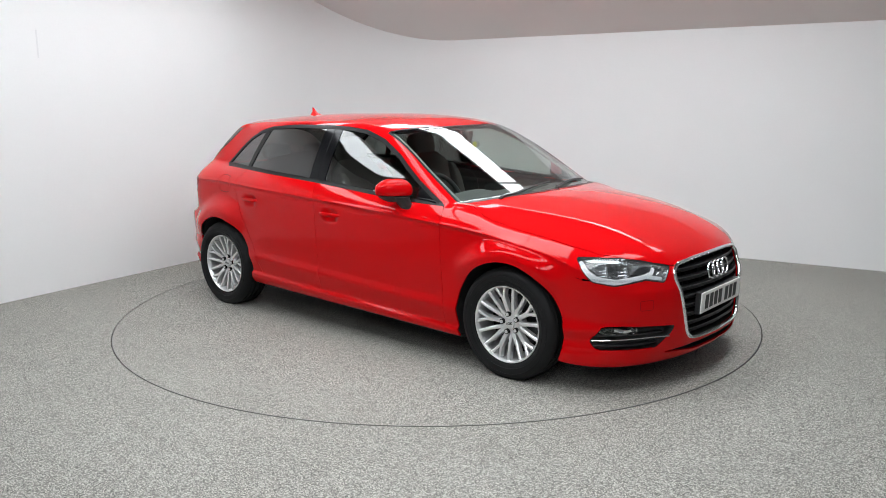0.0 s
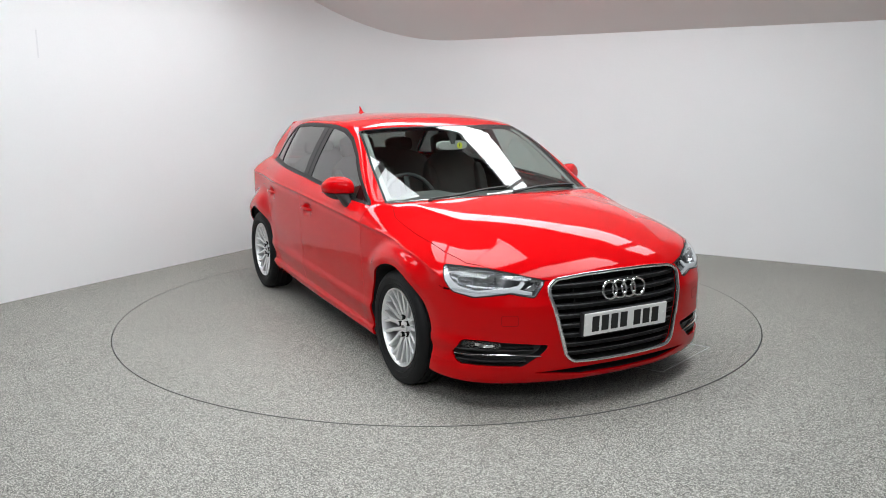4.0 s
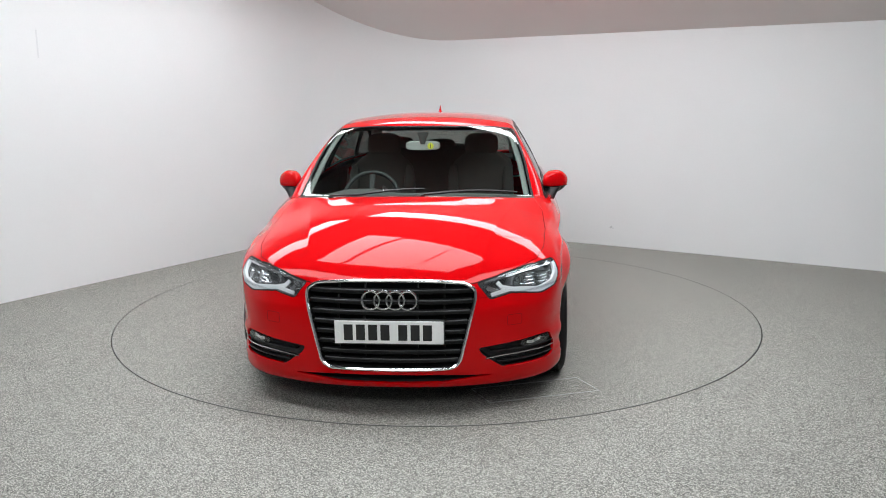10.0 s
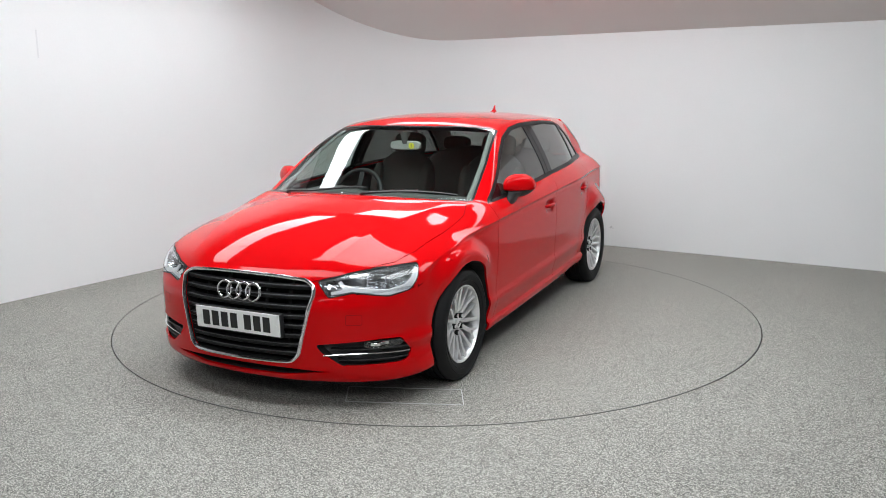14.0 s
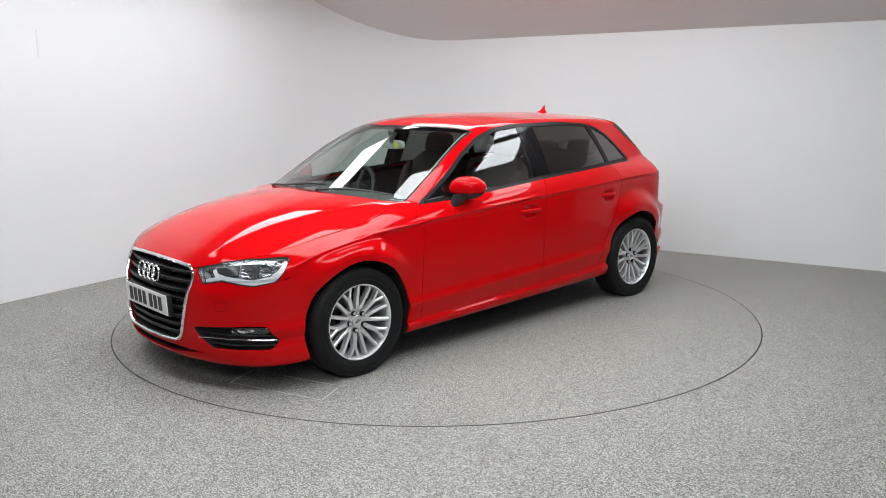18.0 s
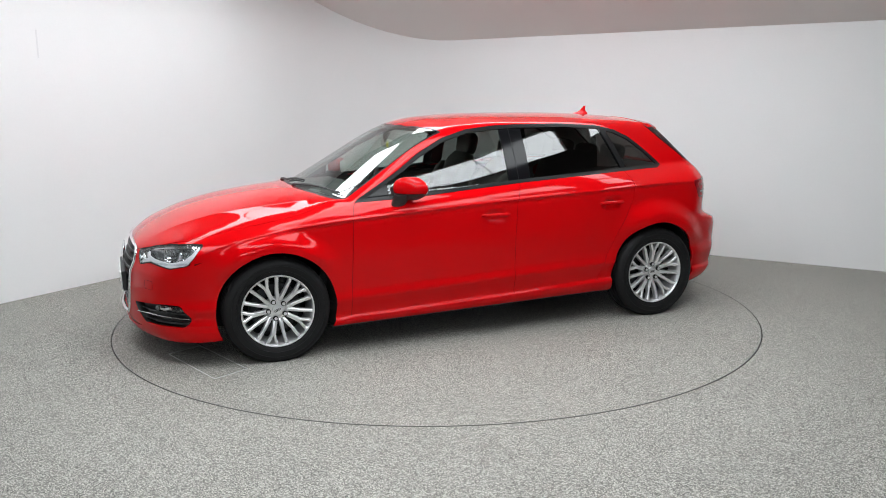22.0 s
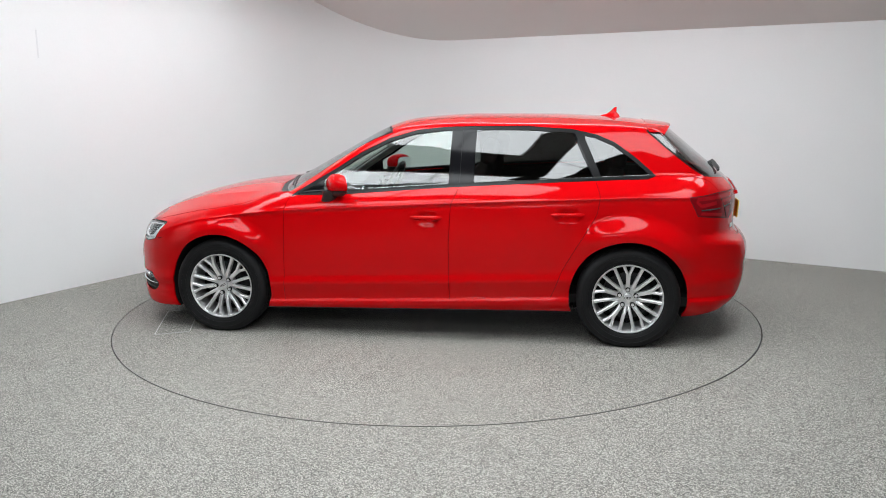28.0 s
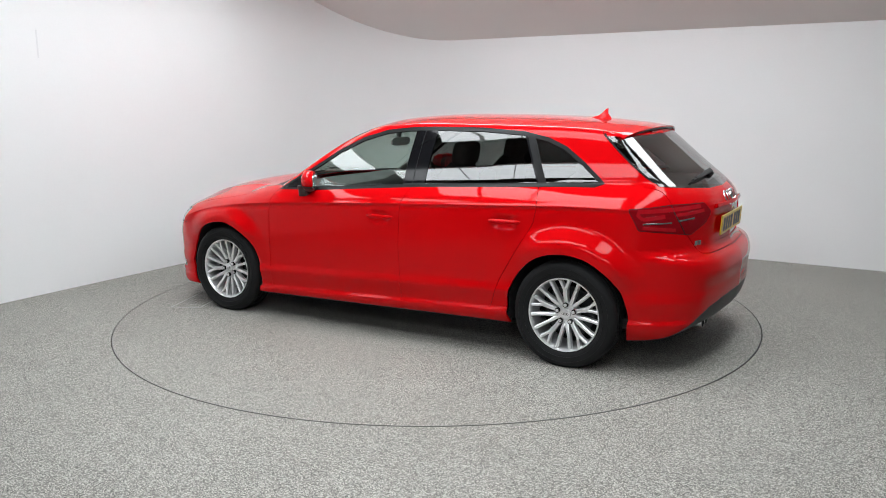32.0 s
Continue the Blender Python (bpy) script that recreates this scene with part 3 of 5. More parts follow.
BUMPER_F = [(1.6, 0.10), (1.6, 0.47), (1.66, 0.62), (1.74, 0.70), (2.3, 0.70), (2.3, 0.10)]
BUMPER_R = [(-1.6, 0.1), (-1.6, 0.42), (-1.70, 0.60), (-1.74, 0.70), (-1.80, 0.79), (-2.3, 0.66), (-2.3, 0.1)]
DIFFUSER = [(-0.1, 0.405), (0.33, 0.392), (0.48, 0.365), (0.56, 0.325), (0.61, 0.280), (0.65, 0.235), (0.69, 0.205), (0.72, 0.05), (-0.1, 0.05)]
GAP = 0.0018


def build_skin():
    p, faces, ends = skin_grid()
    bm = bmesh.new()
    vs = [bm.verts.new(v) for v in p]
    for f in faces:
        q = [vs[i] for i in f]
        if (q[0].co - q[3].co).length < 1e-5 and (q[1].co - q[2].co).length < 1e-5:
            continue
        bm.faces.new(q)
    for e in ends:
        bm.faces.new([vs[i] for i in e])
    bmesh.ops.remove_doubles(bm, verts=bm.verts, dist=2e-5)
    for a in ARCHES:
        cut(bm, a, "side", lambda c: c.y > 0.3 and c.z < 0.8)
    side = lambda c: c.y > 0.45
    for poly in (offset(FRONT_DOOR, -GAP), offset(FRONT_DOOR, GAP), offset(REAR_DOOR, -GAP), offset(REAR_DOOR, GAP), DLO, DLO_IN):
        cut(bm, poly, "side", side)
    cut(bm, SKIRT, "side", lambda c: c.y > 0.6 and c.z < 0.35)
    cut(bm, offset(FLAP, GAP), "side", side)
    cut(bm, offset(FLAP, -GAP), "side", side)
    for a in (((-0.215, 1.4), (-0.215, 0.9)), ((-0.372, 1.4), (-0.372, 0.9)), ((-0.945, 1.36), (-1.124, 0.98)), ((-1.005, 1.36), (-1.176, 0.98)), ((0.60, 1.15), (0.60, 0.88))):
        cut(bm, a, "side", lambda c: c.y > 0.45 and c.z > 0.9, False)
    up = lambda c: c.z > 0.6
    cut(bm, WINDSCREEN, "top", lambda c: c.z > 0.9)
    cut(bm, offset(WINDSCREEN, 0.014), "top", lambda c: c.z > 0.9)
    cut(bm, COWL, "top", lambda c: c.z > 0.8)
    cut(bm, offset(HOOD, GAP), "top", lambda c: c.z > 0.62)
    cut(bm, offset(HOOD, -GAP), "top", lambda c: c.z > 0.62)
    for dy in (-0.004, 0.004, 0.016):
        cut(bm, ((1.06, 0.603 + dy), (2.06, 0.403 + dy)), "top", lambda c: c.z > 0.66, False)
    cut(bm, HEADLIGHT, "nose", lambda c: c.x > 1.4 and c.z > 0.5)
    cut(bm, offset(HEADLIGHT, 0.006), "nose", lambda c: c.x > 1.4 and c.z > 0.5)
    for poly in (GRILLE, FOG, INTAKE):
        cut(bm, poly, "front", lambda c: c.x > 1.5 and c.z < 0.72)
    cut(bm, TAILLIGHT, "tail", lambda c: c.x < -1.4 and 0.7 < c.z < 1.0)
    cut(bm, offset(TAILLIGHT, 0.004), "tail", lambda c: c.x < -1.4 and 0.7 < c.z < 1.0)
    back = lambda c: c.x < -1.40
    for poly in (REAR_WINDOW, offset(TAILGATE, GAP), offset(TAILGATE, -GAP)):
        cut(bm, poly, "front", back)
    for dx in (0, 0.005, 0.016):
        cut(bm, [(a - dx, b) for a, b in PILLAR_EDGE], "side", lambda c: c.y > 0.4 and c.x < -1.36 and c.z > 1.0, False)
    cut(bm, PLATE_NICHE, "front", lambda c: c.x < -1.9)
    cut(bm, DIFFUSER, "front", lambda c: c.x < -1.70 and c.z < 0.5)
    for x in (-1.42, -1.425):
        cut(bm, ((x, -0.1), (x, 0.7)), "top", lambda c: c.z > 1.2, False)
    cut(bm, BUMPER_F, "side", lambda c: c.x > 1.5 and c.z < 0.8)
    cut(bm, BUMPER_R, "side", lambda c: c.x < -1.5 and c.z < 0.85)
    cut(bm, [(float(v), float(FLOOR_Z(v)) + 0.012) for v in np.linspace(-2.2, 2.2, 60)], "side", lambda c: c.z < 0.45, False)
    bmesh.ops.triangulate(bm, faces=[f for f in bm.faces if len(f.verts) > 4])
    bm.verts.index_update()
    p = np.array([v.co for v in bm.verts])
    for _ in range(3):
        g, n = slope_of(p)
        p = p - np.clip(body(*p.T) / np.maximum(np.linalg.norm(g, axis=1), 0.3), -0.01, 0.01)[:, None] * n
    mid = np.array([v.co.y for v in bm.verts]) < 1e-4
    p[mid, 1] = 0
    _, n = slope_of(p)
    n[mid, 1] = 0
    tris = [tuple(v.index for v in f.verts) for f in bm.faces]
    bm.free()
    c = np.array([p[list(f)].mean(0) for f in tris])
    fn = np.array([n[list(f)].mean(0) for f in tris])
    return p, n, tris, c, fn


def sort_faces(c, n):
    """A panel name for each face of the skin's half."""
    kind = np.full(len(c), "body_side", dtype=object)
    done = np.zeros(len(c), bool)
    x, y, z = c.T

    def claim(name, m):
        m = m & ~done
        kind[m] = name
        done[m] = True

    S, T, F, N, R = (flat(v, c) for v in ("side", "top", "front", "nose", "tail"))
    for a in ARCHES:
        claim("none", inside(a, S) & (y > 0.3))
    claim("underbody", (z < FLOOR_Z(x) + 0.012) & ((x < 1.6) | (n[:, 2] < -0.95)))
    claim("headlight", inside(HEADLIGHT, N) & (x > 1.5) & (z > 0.5))
    claim("headlight_seal", inside(offset(HEADLIGHT, 0.006), N) & (x > 1.5) & (z > 0.5))
    claim("none", inside(GRILLE, F) & (x > 1.8))
    claim("none", inside(FOG, F) & (x > 1.5))
    claim("none", inside(INTAKE, F) & (x > 1.8))
    tl = (x < -1.4) & (z > 0.7) & (z < 1.0)
    claim("taillight", inside(TAILLIGHT, R) & tl)
    claim("taillight_seal", inside(offset(TAILLIGHT, 0.004), R) & tl)
    edge = np.interp(-z, [-b for _, b in PILLAR_EDGE], [a for a, _ in PILLAR_EDGE])
    high = (z > 1.03) & (z < 1.33) & (y > 0.45)
    rear = (x < -1.425) & ~(high & (x > edge - 0.005))
    claim("tail_seal", high & (x < edge) & (x > edge - 0.005))
    claim("window_border", rear & high & (x > edge - 0.016) & (z > 1.05))
    claim("rear_glass", inside(REAR_WINDOW, F) & rear)
    claim("niche", inside(PLATE_NICHE, F) & (x < -1.9))
    claim("tailgate", inside(offset(TAILGATE, -GAP), F) & rear)
    claim("tail_seal", inside(offset(TAILGATE, GAP), F) & rear)
    hi = (y > 0.45) & (z > 0.88)
    dlo, dli = inside(DLO, S) & hi, inside(DLO_IN, S) & hi
    fd, rd = inside(offset(FRONT_DOOR, -GAP), S) & (y > 0.45), inside(offset(REAR_DOOR, -GAP), S) & (y > 0.45)
    line1 = lambda x0, z0, x1, z1: x - (x0 + (x1 - x0) * (z - z0) / (z1 - z0))
    a = line1(-0.945, 1.36, -1.124, 0.98)
    b = line1(-1.005, 1.36, -1.176, 0.98)
    claim("front_glass", dli & (x > -0.215) & (x < 0.60))
    claim("sail", dli & (x >= 0.60))
    claim("rear_door_glass", dli & (x < -0.372) & (a > 0))
    claim("quarter_glass", dli & (b < 0))
    claim("pillar_front", dli & fd)
    claim("pillar_rear", dli & rd & (x > -0.6))
    claim("pillar_back", dli & rd)
    claim("trim_front", dlo & fd)
    claim("trim_rear", dlo & rd)
    claim("trim_quarter", dlo & (x < -0.9))
    claim("trim_quarter", dlo)
    claim("side_skirt", inside(SKIRT, S) & (y > 0.6))
    claim("front_door", fd)
    claim("rear_door", rd)
    claim("door_seal", (inside(offset(FRONT_DOOR, GAP), S) | inside(offset(REAR_DOOR, GAP), S)) & (y > 0.45))
    claim("flap", inside(offset(FLAP, -GAP), S) & (y > 0.5))
    claim("flap_gap", inside(offset(FLAP, GAP), S) & (y > 0.5))
    claim("windscreen", inside(WINDSCREEN, T) & (z > 0.9))
    claim("screen_band", inside(offset(WINDSCREEN, 0.014), T) & (z > 0.9) & (x < 0.9))
    claim("cowl", (inside(COWL, T) | inside(offset(WINDSCREEN, 0.014), T)) & (z > 0.8) & (x > 0.8))
    claim("hood", inside(offset(HOOD, -GAP), T) & (z > 0.62))
    claim("hood_seal", inside(offset(HOOD, GAP), T) & (z > 0.62) & (n[:, 2] > 0.25))
    claim("diffuser", inside(DIFFUSER, F) & (x < -1.7))
    claim("front_bumper", (inside(BUMPER_F, S) | ((x > 1.74) & (z < 0.75))) & (x > 1.5))
    claim("rear_bumper", (inside(BUMPER_R, S) | ((x < -1.9) & (z < 0.68))) & (x < -1.5))
    claim("roof", (z > 1.3) & (y < 0.535) & (x < 0.35))
    claim("fender", (x > 0.84))
    return kind


SKIN = build_skin()
KIND = sort_faces(SKIN[3], SKIN[4])


def islands(kind):
    """The skin's faces of one kind, in connected groups."""
    root = {}

    def find(i):
        while root.setdefault(i, i) != i:
            i = root[i]
        return i
    sel = np.nonzero(KIND == kind)[0]
    for i in sel:
        f = SKIN[2][i]
        for v in f[1:]:
            root[find(v)] = find(f[0])
    groups = {}
    for i in sel:
        groups.setdefault(find(SKIN[2][i][0]), []).append(int(i))
    return [g for g in groups.values() if len(g) > 5]


def panel(name, kinds, mat, parent, sign, label="", lift=0.0, flange=0.012, only=None):
    """A panel from the skin's faces: sign 1 left, -1 right, 0 both halves. Its rim is folded inwards."""
    p, n, tris, _, _ = SKIN
    kinds = kinds if isinstance(kinds, tuple) else (kinds,)
    sel = [tris[i] for i in (np.nonzero(np.isin(KIND, kinds))[0] if only is None else only)]
    if not sel:
        return None
    used = sorted({i for f in sel for i in f})
    at = {v: i for i, v in enumerate(used)}
    pos, nor = p[used] + lift * n[used], n[used]
    fs = [tuple(at[i] for i in f) for f in sel]
    if flange:
        seen = {}
        for f in fs:
            for a, b in zip(f, f[1:] + f[:1]):
                seen[(a, b)] = 1
        rim = [(a, b) for a, b in seen if (b, a) not in seen and not (pos[a][1] < 1e-6 and pos[b][1] < 1e-6)]
        ids = sorted({i for e in rim for i in e})
        o1 = {v: len(pos) + i for i, v in enumerate(ids)}
        o2 = {v: len(pos) + len(ids) + i for i, v in enumerate(ids)}
        cen = pos.mean(0)
        out = np.zeros((len(ids), 3))
        for a, b in rim:
            t = np.cross(pos[b] - pos[a], nor[a])
            for v in (a, b):
                out[o1[v] - len(pos)] += t
        out /= np.maximum(np.linalg.norm(out, axis=1), 1e-9)[:, None]
        base = len(pos)
        nor = np.concatenate([nor, out, out])
        pos = np.concatenate([pos, pos[ids], pos[ids] - flange * nor[ids]])
        fs = fs + [(o1[b], o1[a], o2[a], o2[b]) for a, b in rim]
    sets = []
    for s in ((1, -1) if sign == 0 else (sign,)):
        m = np.array([1, s, 1])
        sets.append((pos * m, nor * m, fs if s > 0 else [f[::-1] for f in fs]))
    allp, alln, allf = sets[0]
    if len(sets) == 2:
        k = len(allp)
        allp, alln = np.concatenate([allp, sets[1][0]]), np.concatenate([alln, sets[1][1]])
        allf = allf + [tuple(i + k for i in f) for f in sets[1][2]]
    ob = mesh(name, allp, allf, mat, parent, label, normals=alln)
    if mat in (CLEAR_GLASS, PRIVACY_GLASS, REAR_GLASS, LENS_GLASS):
        ob.visible_shadow = False
    return ob


shell = panel("body_side", ("body_side", "trim_none"), PAINT, car, 1)
panel("body_side", "body_side", PAINT, car, -1)
roof = panel("roof", "roof", PAINT, car, 0)
hood = panel("hood", "hood", PAINT, car, 0, "long red bonnet with two raised creases", flange=0.02)
front_bumper = panel("front_bumper", "front_bumper", PAINT, car, 0)
rear_bumper = panel("rear_bumper", "rear_bumper", PAINT, car, 0)
panel("diffuser", "diffuser", BLACK_TRIM, rear_bumper, 0, "black plastic lower bumper trim")
panel("cowl", "cowl", BLACK_TRIM, car, 0, "black plastic panel below the windscreen")
windscreen = panel("windscreen", "windscreen", CLEAR_GLASS, car, 0, "clear tinted glass", flange=0)
panel("screen_seal", "screen_band", SATIN_GREY, car, 0)
tailgate = panel("tailgate", "tailgate", PAINT, car, 0, "closed red tailgate")
panel("rear_window", "rear_glass", REAR_GLASS, tailgate, 0, "dark tinted glass", flange=0)
for s in (1, -1):
    panel("window_border", "window_border", SATIN_GREY, tailgate, s, "satin black window border", flange=0.01)
panel("plate_recess", "niche", PAINT, tailgate, 0, lift=-0.005, flange=0)
panel("underbody", "underbody", UNDERSIDE, car, 0, "black underside")
for kind in ("hood_seal", "tail_seal", "door_seal"):
    for group in islands(kind):
        for s in (0,) if SKIN[3][group][:, 1].min() < 0.02 else (1, -1):
            panel("shut_gap", kind, GAP_SHADE_RED, car, s, lift=-0.004, flange=0.006, only=group)
DOORS = {}
for s in (1, -1):
    panel("fender", "fender", PAINT, car, s)
    panel("side_skirt", "side_skirt", PAINT, car, s)
    for kind in ("front", "rear"):
        d = panel(kind + "_door", kind + "_door", PAINT, car, s, "closed red door")
        DOORS[(kind, s)] = d
        panel("window_trim", "trim_" + kind, SATIN_GREY, d, s, "dark satin window surround", lift=0.001, flange=0.01)
        panel("pillar_cover", "pillar_" + kind, GLOSS_BLACK, d, s, "gloss black pillar cover")
        if kind == "rear":
            panel("pillar_cover", "pillar_back", GLOSS_BLACK, d, s, "gloss black pillar cover")
    panel("window", "front_glass", CLEAR_GLASS, DOORS[("front", s)], s, "clear greenish glass", lift=-0.003, flange=0)
    panel("mirror_foot_cover", "sail", GLOSS_BLACK, DOORS[("front", s)], s)
    panel("window", "rear_door_glass", PRIVACY_GLASS, DOORS[("rear", s)], s, "dark privacy glass", lift=-0.003, flange=0)
    panel("quarter_window", "quarter_glass", PRIVACY_GLASS, car, s, "dark privacy glass", lift=-0.003, flange=0)
    panel("window_trim", "trim_quarter", SATIN_GREY, car, s, "dark satin window surround", lift=0.001, flange=0.01)
    panel("fuel_flap" if s < 0 else "body_side", "flap", PAINT, car, s)
    panel("shut_gap" if s < 0 else "body_side", "flap_gap", GAP_SHADE_RED if s < 0 else PAINT, car, s, lift=-0.003 if s < 0 else 0, flange=0.006)


# ---- the car's fittings ----
LAMP_SILVER = material("lamp_reflector", (0.84, 0.85, 0.86), 0.14, metal=0.95)
LAMP_GREY = material("lamp_bezel_grey", (0.34, 0.345, 0.35), 0.22, metal=0.9)
LIGHT_GUIDE = material("frosted_light_guide", (0.74, 0.75, 0.77), 0.25, spec=0.5, coat=0.4)
TAIL_DARK = material("dark_red_lens", (0.24, 0.002, 0.006), 0.08, coat=0.2, spec=0.1)
TAIL_RED = material("red_light_bar", (0.42, 0.004, 0.010), 0.15, coat=0.4, spec=0.15)
PLATE_WHITE = material("white_number_plate", (0.90, 0.90, 0.88), 0.3, vary=0.02, scale=80)
PLATE_YELLOW = material("yellow_number_plate", (0.75, 0.48, 0.03), 0.3, vary=0.02, scale=80)
PLATE_INK = material("plate_black", (0.012, 0.012, 0.012), 0.4)
STICKER = material("yellow_sticker", (0.75, 0.72, 0.05), 0.5)
SATIN_EDGE = material("satin_grey_edge", (0.12, 0.12, 0.125), 0.3, metal=0.6)
MIRROR = material("mirror_glass", (0.85, 0.86, 0.87), 0.01, metal=1.0)


def skin_point(view, a, b):
    """Points of the left half's skin that show at (a, b) in that view."""
    a, b = np.atleast_1d(np.asarray(a, float)), np.atleast_1d(np.asarray(b, float))
    if view == "front":
        o, d = np.stack([0 * a + 1.2, a, b], 1), (1, 0, 0)
    elif view == "back":
        o, d = np.stack([0 * a - 1.2, a, b], 1), (-1, 0, 0)
    elif view == "side":
        o, d = np.stack([a, 0 * a, b], 1), (0, 1, 0)
    elif view == "top":
        o, d = np.stack([a, b, 0 * a + 0.55], 1), (0, 0, 1)
    elif view == "nose":
        o, d = np.stack([0.2 - a, 0 * a + 0.2, b], 1), (0.7071, 0.7071, 0)
    else:
        o, d = np.stack([a - 0.2, 0 * a + 0.2, b], 1), (-0.7071, 0.7071, 0)
    d = np.tile(np.array(d, float), (len(a), 1))
    p = o + solve(o, d, 1.3)[:, None] * d
    return p, slope_of(p)[1]


def sweep(name, path, prof, up, mat, parent, label="", closed=False, s=1, taper=None):
    """Carries a profile (pairs across and along up) along a path; up is one vector or one for each point."""
    path = np.array(path, float)
    n = len(path)
    up = np.array(up, float)
    up = np.tile(up, (n, 1)) if up.ndim == 1 else up
    tan = np.roll(path, -1, 0) - np.roll(path, 1, 0) if closed else np.gradient(path, axis=0)
    tan /= np.maximum(np.linalg.norm(tan, axis=1), 1e-9)[:, None]
    side = np.cross(tan, up)
    side /= np.maximum(np.linalg.norm(side, axis=1), 1e-9)[:, None]
    up = np.cross(side, tan)
    k = len(prof)
    t = np.ones(n) if taper is None else np.array(taper)
    v = np.concatenate([path[i] + np.array([side[i] * a * t[i] + up[i] * b * t[i] for a, b in prof]) for i in range(n)])
    f = []
    for i in range(n if closed else n - 1):
        j = (i + 1) % n
        for m in range(k):
            f.append((i * k + m, i * k + (m + 1) % k, j * k + (m + 1) % k, j * k + m))
    if not closed:
        f += [tuple(range(k))[::-1], tuple((n - 1) * k + m for m in range(k))]
    if s < 0:
        v = v * np.array([1, -1, 1])
        f = [q[::-1] for q in f]
    ob = mesh(name, v, f, mat, parent, label, smooth=True)
    ob.data.set_sharp_from_angle(angle=radians(40))
    return ob


def oval(a, b, n=8):
    return [(a * math.cos(2 * math.pi * i / n), b * math.sin(2 * math.pi * i / n)) for i in range(n)]


def slab(a, b):
    """A bar's section with softened corners."""
    c = 0.25 * min(a, b)
    return [(a, -b + c), (a, b - c), (a - c, b), (-a + c, b), (-a, b - c), (-a, -b + c), (-a + c, -b), (a - c, -b)]


def loft(name, rings, mat, parent, label="", s=1, caps=True):
    rings = [np.array(r, float) for r in rings]
    k = len(rings[0])
    v = np.concatenate(rings)
    f = [(i * k + m, i * k + (m + 1) % k, (i + 1) * k + (m + 1) % k, (i + 1) * k + m) for i in range(len(rings) - 1) for m in range(k)]
    if caps:
        f += [tuple(range(k))[::-1], tuple((len(rings) - 1) * k + m for m in range(k))]
    if s < 0:
        v = v * np.array([1, -1, 1])
        f = [q[::-1] for q in f]
    ob = mesh(name, v, f, mat, parent, label, smooth=True)
    ob.data.set_sharp_from_angle(angle=radians(45))
    return ob


def both(half):
    """A closed outline across the car from its left half's points, which run from the middle outwards and back to it."""
    h = [q for q in half if q[0] >= -1e-6]
    return h + [(-a, b) for a, b in h[::-1]]


def front_grid(poly, depth, name, mat, parent, label, s=0):
    """A dark backing behind an opening in the nose, sunk by depth, with its reveal."""
    p, n = skin_point("front", [abs(a) for a, _ in poly], [b for _, b in poly])
    sg = np.sign([a if a else 1 for a, _ in poly])
    p[:, 1] *= sg
    if s < 0:
        p[:, 1] *= -1
    q = p.copy()
    q[:, 0] -= depth
    m = len(p)
    c = q.mean(0)
    v = np.concatenate([p - [0.002, 0, 0], q, [c]])
    f = [(i, m + i, m + (i + 1) % m, (i + 1) % m) for i in range(m)] + [(m + i, 2 * m, m + (i + 1) % m) for i in range(m)]
    return mesh(name, v, f, mat, parent, label)


def width_at(poly, z):
    """The largest half width of an outline at height z."""
    w = 0
    for (x0, z0), (x1, z1) in zip(poly, poly[1:] + poly[:1]):
        if (z0 - z) * (z1 - z) <= 0 and abs(z0 - z1) > 1e-9:
            w = max(w, x0 + (x1 - x0) * (z - z0) / (z1 - z0))
    return w


